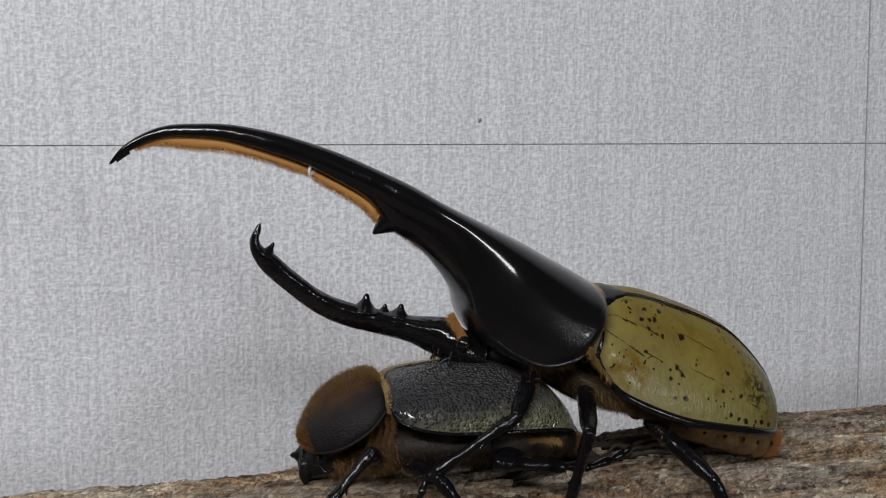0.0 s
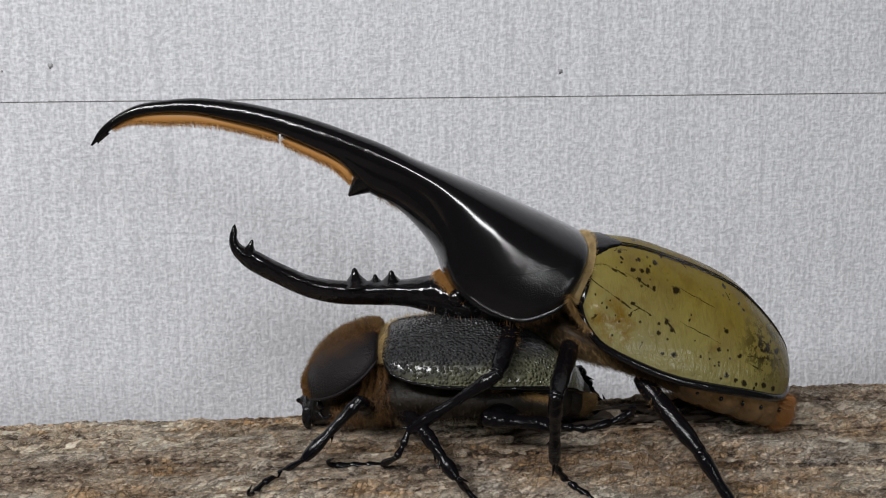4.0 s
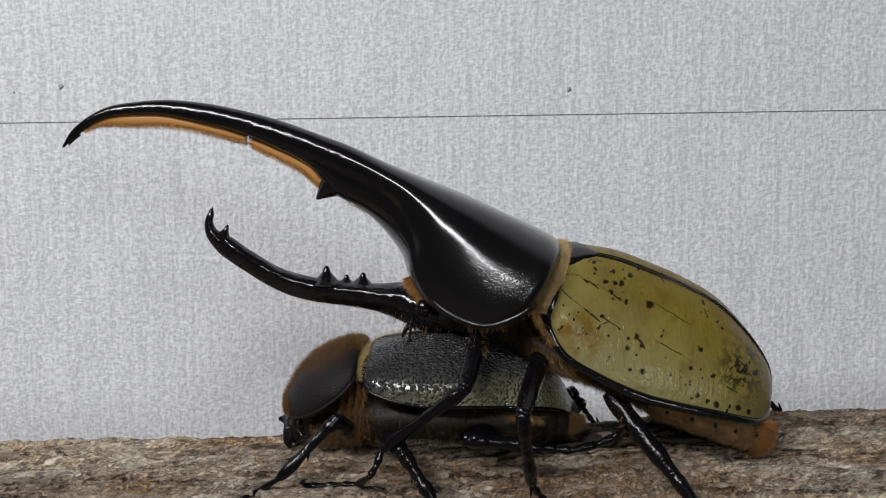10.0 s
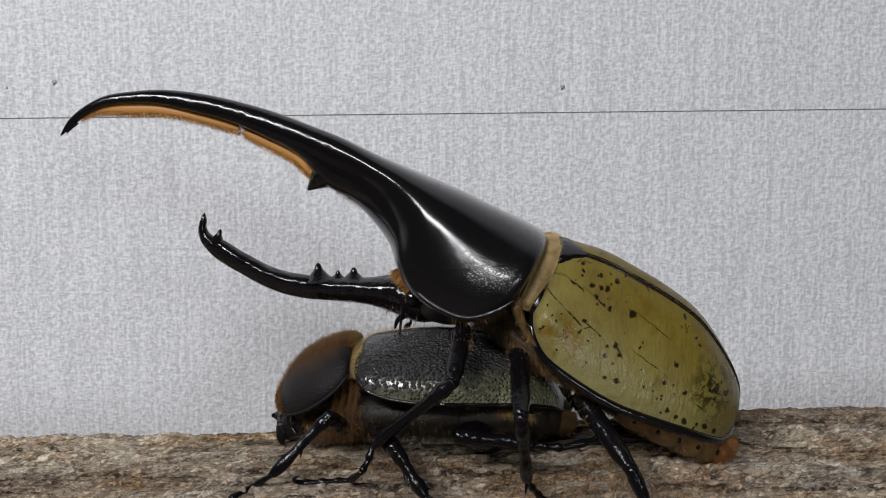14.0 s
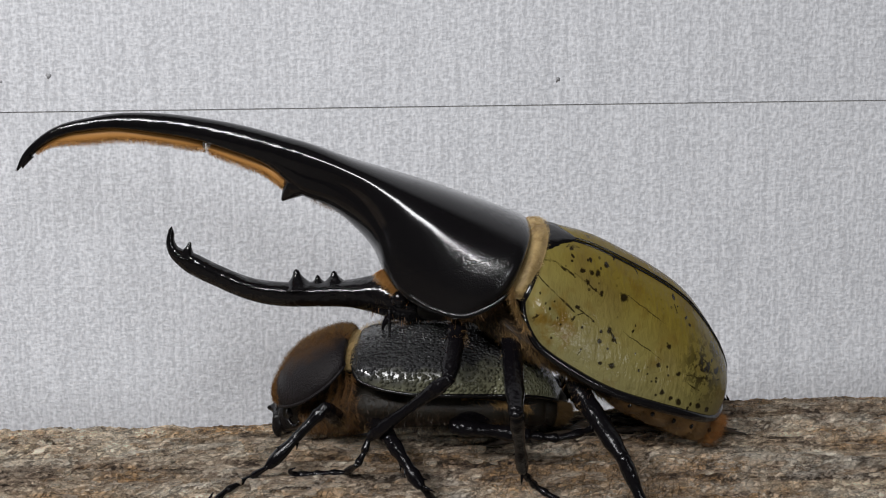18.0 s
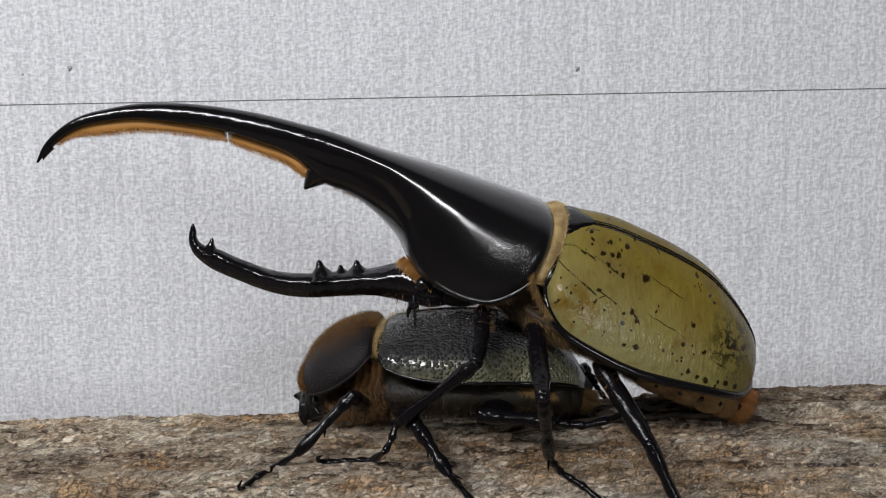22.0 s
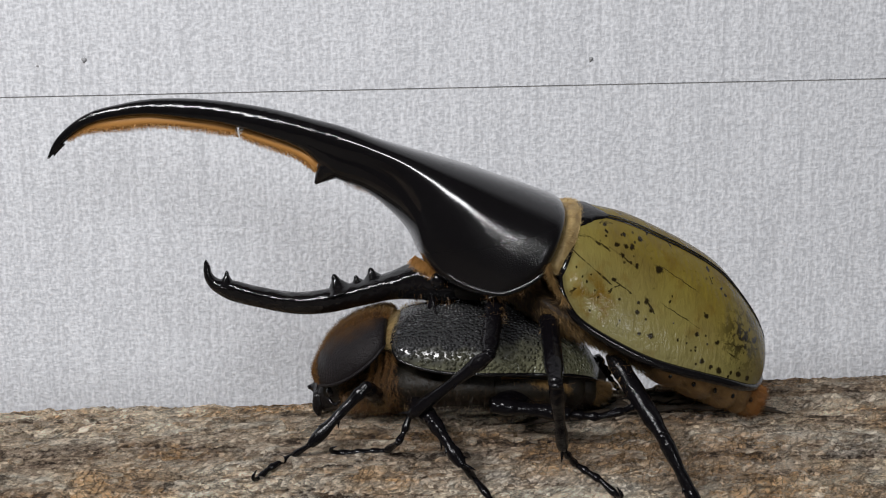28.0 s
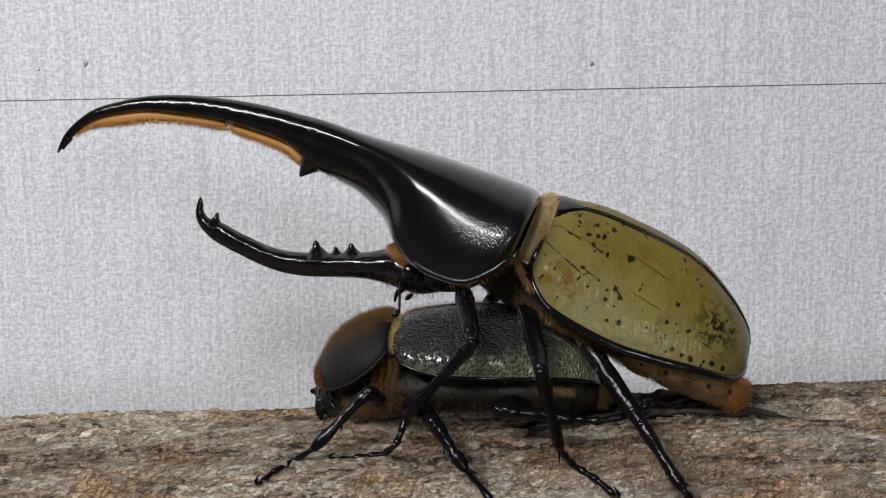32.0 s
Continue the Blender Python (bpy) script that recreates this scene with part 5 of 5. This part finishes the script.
    body_rows = (
    (0, 5.2, -0.3, -1.2, 2.2, -0.9, -2.5),
    (0.5, 4.8, -0.3, -1.9, 0.7, 0.2, -2.6),
    (1, 4.4, -0.2, -1.7, 0.5, 0.1, -1.9),
    (1.5, 3.4, -0.1, -0.8, 0.0, -0.5, -1.1),
    (2, 3.3, -0.0, -0.1, -0.8, -0.9, -1.1),
    (2.5, 3.6, -0.2, -0.7, 0.1, -1.3, -4.3),
    (3, 2.6, -0.5, -0.7, -0.0, -0.5, -3.4),
    (3.5, 1.3, 0.1, -0.4, 1.0, -0.1, -0.3),
    (5.5, 0.2, -0.5, 0.1, -0.3, 0.1, 0.1),
    (6, -0.0, -0.0, 0.0, -0.0, 0.0, -0.0),
    (6.5, -0.3, -0.5, 0.5, 0.2, -0.1, -0.4),
    (7, -0.6, -0.6, 0.2, 0.5, 0.6, -0.2),
    (7.5, -0.8, -1.2, 0.4, 0.4, 0.5, -0.4),
    (8, -0.9, -1.5, 0.6, 0.8, 0.3, -0.5),
    (8.5, -0.9, -1.1, 0.3, 0.4, 0.5, -0.3),
    (9, -1.0, -1.4, 0.5, 0.9, 0.4, -1.6),
    (9.5, -1.3, -1.7, 0.0, 0.6, 1.5, -1.7),
    (10, -1.5, -1.8, -0.0, 1.8, 1.9, -1.6),
    (10.5, -1.7, -1.9, 0.2, 2.7, 1.8, -1.7),
    (11, -2.0, -2.4, 0.3, 2.5, 1.9, -1.9),
    (11.5, -2.5, -2.8, 0.6, 4.0, 2.1, -1.6),
    (12, -2.6, -3.0, 0.1, 3.5, 2.9, -1.9),
    (12.5, -3.0, -3.1, -0.1, 3.6, 3.4, -2.2),
    (13, -3.0, -2.8, -0.9, 4.7, 4.8, -1.9),
    (13.5, -2.7, -2.9, -3.4, 5.8, 8.4, -0.7),
    (14, -2.9, -3.5, -3.8, 6.3, 9.4, -0.3),
    (14.5, -2.9, -2.7, -3.6, 7.0, 9.2, 0.1),
    (16.5, -4.4, -2.7, -2.7, 8.4, 9.3, 4.4),
    (17, -4.7, -2.6, -2.4, 8.0, 9.1, 5.1),
    (17.5, -4.9, -3.1, -1.8, 8.2, 8.6, 5.0),
    (18, -4.9, -2.9, -1.3, 8.3, 7.7, 4.5),
    (18.5, -5.1, -2.9, -0.6, 8.8, 6.9, 3.9),
    (19, -5.1, -3.0, -0.1, 8.4, 6.2, 3.4),
    (19.5, -5.1, -2.7, 0.4, 8.7, 5.5, 2.9),
    (20, -5.4, -3.3, 0.7, 8.8, 5.2, 3.4),
    (20.5, -5.2, -3.0, 0.6, 8.3, 5.1, 2.6),
    (21, -5.1, -2.3, 0.6, 8.5, 5.0, 2.4),
    (21.5, -5.3, -3.1, 0.9, 8.6, 5.0, 2.3),
    (22, -5.5, -3.9, 1.1, 8.7, 5.0, 2.5),
    (22.5, -5.3, -3.8, 1.2, 8.6, 4.9, 2.0),
    (23, -5.2, -3.4, 0.9, 8.7, 5.1, 2.8),
    (23.5, -4.8, -3.0, 0.7, 8.2, 5.2, 2.3),
    (24, -4.8, -2.9, 0.6, 8.1, 5.2, 2.9),
    (24.5, -4.8, -2.6, 0.4, 7.8, 5.3, 3.0),
    (25, -4.7, -2.3, 0.8, 7.8, 4.8, 3.1),
    (25.5, -4.9, -2.4, 0.8, 8.3, 4.7, 3.4),
    (27.5, -5.8, -0.5, 0.0, 5.8, 5.3, 4.5),
    (28, -5.7, 0.4, -0.4, 4.5, 5.7, 4.7),
    (28.5, -5.9, -0.4, 0.3, 4.8, 5.2, 4.9),
    (29, -6.2, -1.5, 0.9, 5.7, 5.0, 5.3),
    (29.5, -6.3, -2.1, 1.2, 6.6, 4.6, 4.3),
    (30, -6.5, -1.9, 1.6, 7.2, 4.2, 3.6),
    (30.5, -6.5, -3.0, 1.1, 7.1, 5.0, 1.0),
    (31, -7.4, -2.5, 0.6, 6.3, 6.2, -2.4),
    (31.5, -8.3, -1.9, 0.7, 5.3, 6.3, -2.4),
    (32, -9.4, 0.2, 1.9, 1.3, 4.7, -3.5),
    )
    head_rows = (
    (0, 1.0, 0.3, -7.2, -0.1, 11.3, -2.2),
    (0.5, 1.2, 0.4, -7.2, -0.1, 10.5, -2.8),
    (1, 0.3, 0.3, -8.0, -0.1, 12.2, -2.6),
    (1.5, -1.6, 0.3, -9.8, -0.1, 16.1, -2.6),
    (2, -0.4, 0.2, -7.0, -0.1, 11.8, -2.1),
    (2.5, 0.3, 0.1, -4.3, -0.1, 6.8, -1.5),
    (3, 1.4, 0.2, -0.0, -0.1, 0.2, -1.8),
    (3.5, 1.7, 0.1, 1.9, -0.0, -2.8, -1.1),
    (5.5, 0.4, -0.1, 0.4, 0.4, -0.5, -0.4),
    (6, 0.0, -0.0, 0.0, 0.2, -0.0, -0.1),
    (6.5, -0.4, 0.0, -0.1, -0.4, 0.3, 0.1),
    (7, -0.6, 0.0, -0.0, 0.3, 0.5, -0.7),
    (7.5, -0.8, 0.1, 0.0, -0.1, 0.6, -0.8),
    (8, -0.8, 0.1, 0.0, -0.2, 0.8, -0.8),
    (8.5, -0.8, 0.1, 0.1, 0.1, 0.7, -0.9),
    (9, -1.1, 0.1, 0.0, -0.1, 1.1, -1.3),
    (9.5, -1.5, 0.1, 0.2, 0.3, 1.6, -1.9),
    (10, -2.3, 0.0, -1.1, -0.1, 4.0, -1.1),
    (10.5, -2.7, -0.0, -1.1, -0.0, 4.7, -0.4),
    (11, -3.0, -0.1, -1.1, 0.3, 5.0, -0.2),
    (11.5, -4.3, -0.0, -2.7, 0.1, 7.7, 0.1),
    (12, -5.2, 0.1, -4.1, -0.2, 10.5, -0.1),
    (12.5, -5.3, 0.2, -3.6, -0.6, 9.6, -0.8),
    (13, -4.2, 0.2, -1.5, -0.6, 6.1, -1.7),
    (13.5, -3.1, 0.3, 0.7, 0.2, 3.1, -3.8),
    (14, -2.3, 0.3, 2.5, 0.4, -0.1, -4.8),
    (14.5, -1.4, 0.3, 6.5, 0.8, -7.0, -6.4),
    (16.5, -2.0, -0.1, 9.1, 2.7, -11.6, -3.0),
    (17, -2.4, -0.4, 7.1, 3.7, -8.4, -0.9),
    (17.5, -3.5, -0.5, 4.2, 3.8, -3.6, 0.5),
    (18, -3.8, -0.4, 4.0, 3.4, -3.5, 1.0),
    (18.5, -3.9, -0.5, 4.0, 3.6, -3.5, 1.7),
    (19, -4.5, -0.6, 2.4, 3.4, -1.3, 2.7),
    (19.5, -4.8, -0.6, 2.0, 3.2, -0.3, 3.2),
    (20, -5.6, -0.7, -0.0, 2.4, 2.8, 4.4),
    (20.5, -5.5, -0.7, 0.4, 3.1, 2.5, 3.8),
    (21, -4.9, -0.6, 2.5, 3.7, -0.1, 2.5),
    (21.5, -4.4, -0.5, 4.5, 4.0, -3.1, 2.0),
    (22, -4.0, -0.3, 6.2, 4.2, -6.0, 1.0),
    (22.5, -3.5, -0.2, 8.6, 3.8, -9.9, 0.1),
    (23, -3.0, 0.0, 12.2, 3.4, -15.9, -1.6),
    (23.5, -2.9, 0.2, 15.9, 3.2, -21.9, -3.4),
    (24, -2.7, 0.1, 15.7, 3.7, -21.6, -3.4),
    (24.5, -2.6, 0.1, 15.6, 4.0, -21.4, -3.2),
    (25, -2.5, -0.0, 15.8, 3.9, -22.0, -2.4),
    (25.5, -2.5, -0.0, 15.4, 4.2, -21.6, -2.1),
    (27.5, -3.5, -0.4, 11.6, 3.6, -15.9, 0.8),
    (28, -3.5, -0.2, 11.9, 3.4, -16.1, 0.5),
    (28.5, -3.4, -0.2, 11.6, 3.2, -15.1, 0.9),
    (29, -3.4, -0.3, 10.3, 3.4, -13.0, 1.2),
    (29.5, -3.9, -0.3, 9.2, 3.4, -11.4, 1.2),
    (30, -5.4, -0.5, 4.3, 4.2, -4.0, 1.6),
    (30.5, -6.1, -0.4, 3.6, 4.0, -2.0, 0.4),
    (31, -7.7, -0.1, 3.6, 3.9, -0.1, -3.0),
    (31.5, -8.6, -0.0, 4.2, 3.7, -1.0, -4.6),
    (32, -9.7, 0.1, 5.0, 2.7, -2.6, -5.2),
    )
    neck, throat = (95, 3, 30), (68, 3, 13)
    walk(pronotum, [(r[0], swung(r, neck)) for r in thorax_rows])
    walk(belly, [(r[0], swung(r, neck)) for r in body_rows])
    walk(head, [(r[0], swung(r, throat)) for r in head_rows])

    def carried_on(p0, p1, q0, q1):
        """The pose that brings a link from p0-p1 to q0-q1."""
        turn = (p1 - p0).rotation_difference(q1 - q0).to_matrix().to_4x4()
        return pose(*(q0 * MM)) @ turn @ pose(*(-p0 * MM))

    def bent(h, a, l1, l2, knee_way):
        d = (a - h).length
        d2 = min(d, (l1 + l2) * 0.999)
        u = (a - h) / d
        s = (l1 * l1 - l2 * l2 + d2 * d2) / (2 * d2)
        side = (knee_way - u * knee_way.dot(u)).normalized()
        return h + u * s + side * math.sqrt(max(0.0, l1 * l1 - s * s))

    steps = {male_middle: MIDDLE_STEP, male_hind: HIND_STEP, male_far_hind: FAR_STEP}
    for leg in male_legs:
        rows = thorax_rows if leg.body == "thorax" else body_rows
        h0, k0, a0 = leg.pts
        l1, l2 = (k0 - h0).length, (a0 - k0).length
        toe = leg.toes[-1]
        keys = [[], [], []]
        for r in rows:
            m = swung(r, neck)
            h = (m @ (h0 * MM)) / MM
            step = Vector((0, 0, 0))
            if leg in steps:
                t, x, y, z = zip(*steps[leg])
                step = Vector([float(np.interp(r[0], t, c)) for c in (x, y, z)])
            give = 0.2 if leg is not male_far_hind else 0.0
            a = a0 + (h - h0 - step) * give + step
            out = Vector((0.15, -1.0, 0.35)) if leg is male_hind else k0 - (h0 + a0) / 2
            if leg is male_middle:
                out = out + Vector((1.5 * step.x, 0, 0))
            k = bent(h, a, l1, l2, out)
            keys[0].append((r[0], carried_on(h0, k0, h, k)))
            end = k + (a - k).normalized() * l2
            keys[1].append((r[0], carried_on(k0, a0, k, end)))
            keys[2].append((r[0], carried_on(a0, toe, end, toe + step)))
        for ob, rows_of in zip((leg.femur, leg.tibia, leg.tarsus), keys):
            walk(ob, rows_of)


# steps of the middle and hind feet: seconds, shift in mm
MIDDLE_STEP = ((0, 0, 0, 0), (11.0, 0, 0, 0), (13.0, 1.4, 0, 0), (16.5, 1.6, 0, 0), (32, 1.6, 0, 0))
HIND_STEP = ((0, 0, 0, 0), (12.0, 0, 0, 0), (13.0, -3, 0, 0), (13.5, -8.5, 0, 0), (14.5, -12, 0, 0), (16.5, -11.5, 0, 0), (32, -10.5, 0, 0))
FAR_STEP = ((0, -4, 0, -2), (6.0, 0, 0, 0), (9.0, 0, 0, 0), (12.0, -1.5, 0, 0), (13.0, -4, 0, -1), (13.4, -10, 0, -1), (14.2, -11, 0, -1), (16.5, -8, 0, -1), (19.0, -9, 0, -1), (23.0, -10, 0, -1), (30.0, -11, 0, -1), (32, -17, 0, -2))

motions()
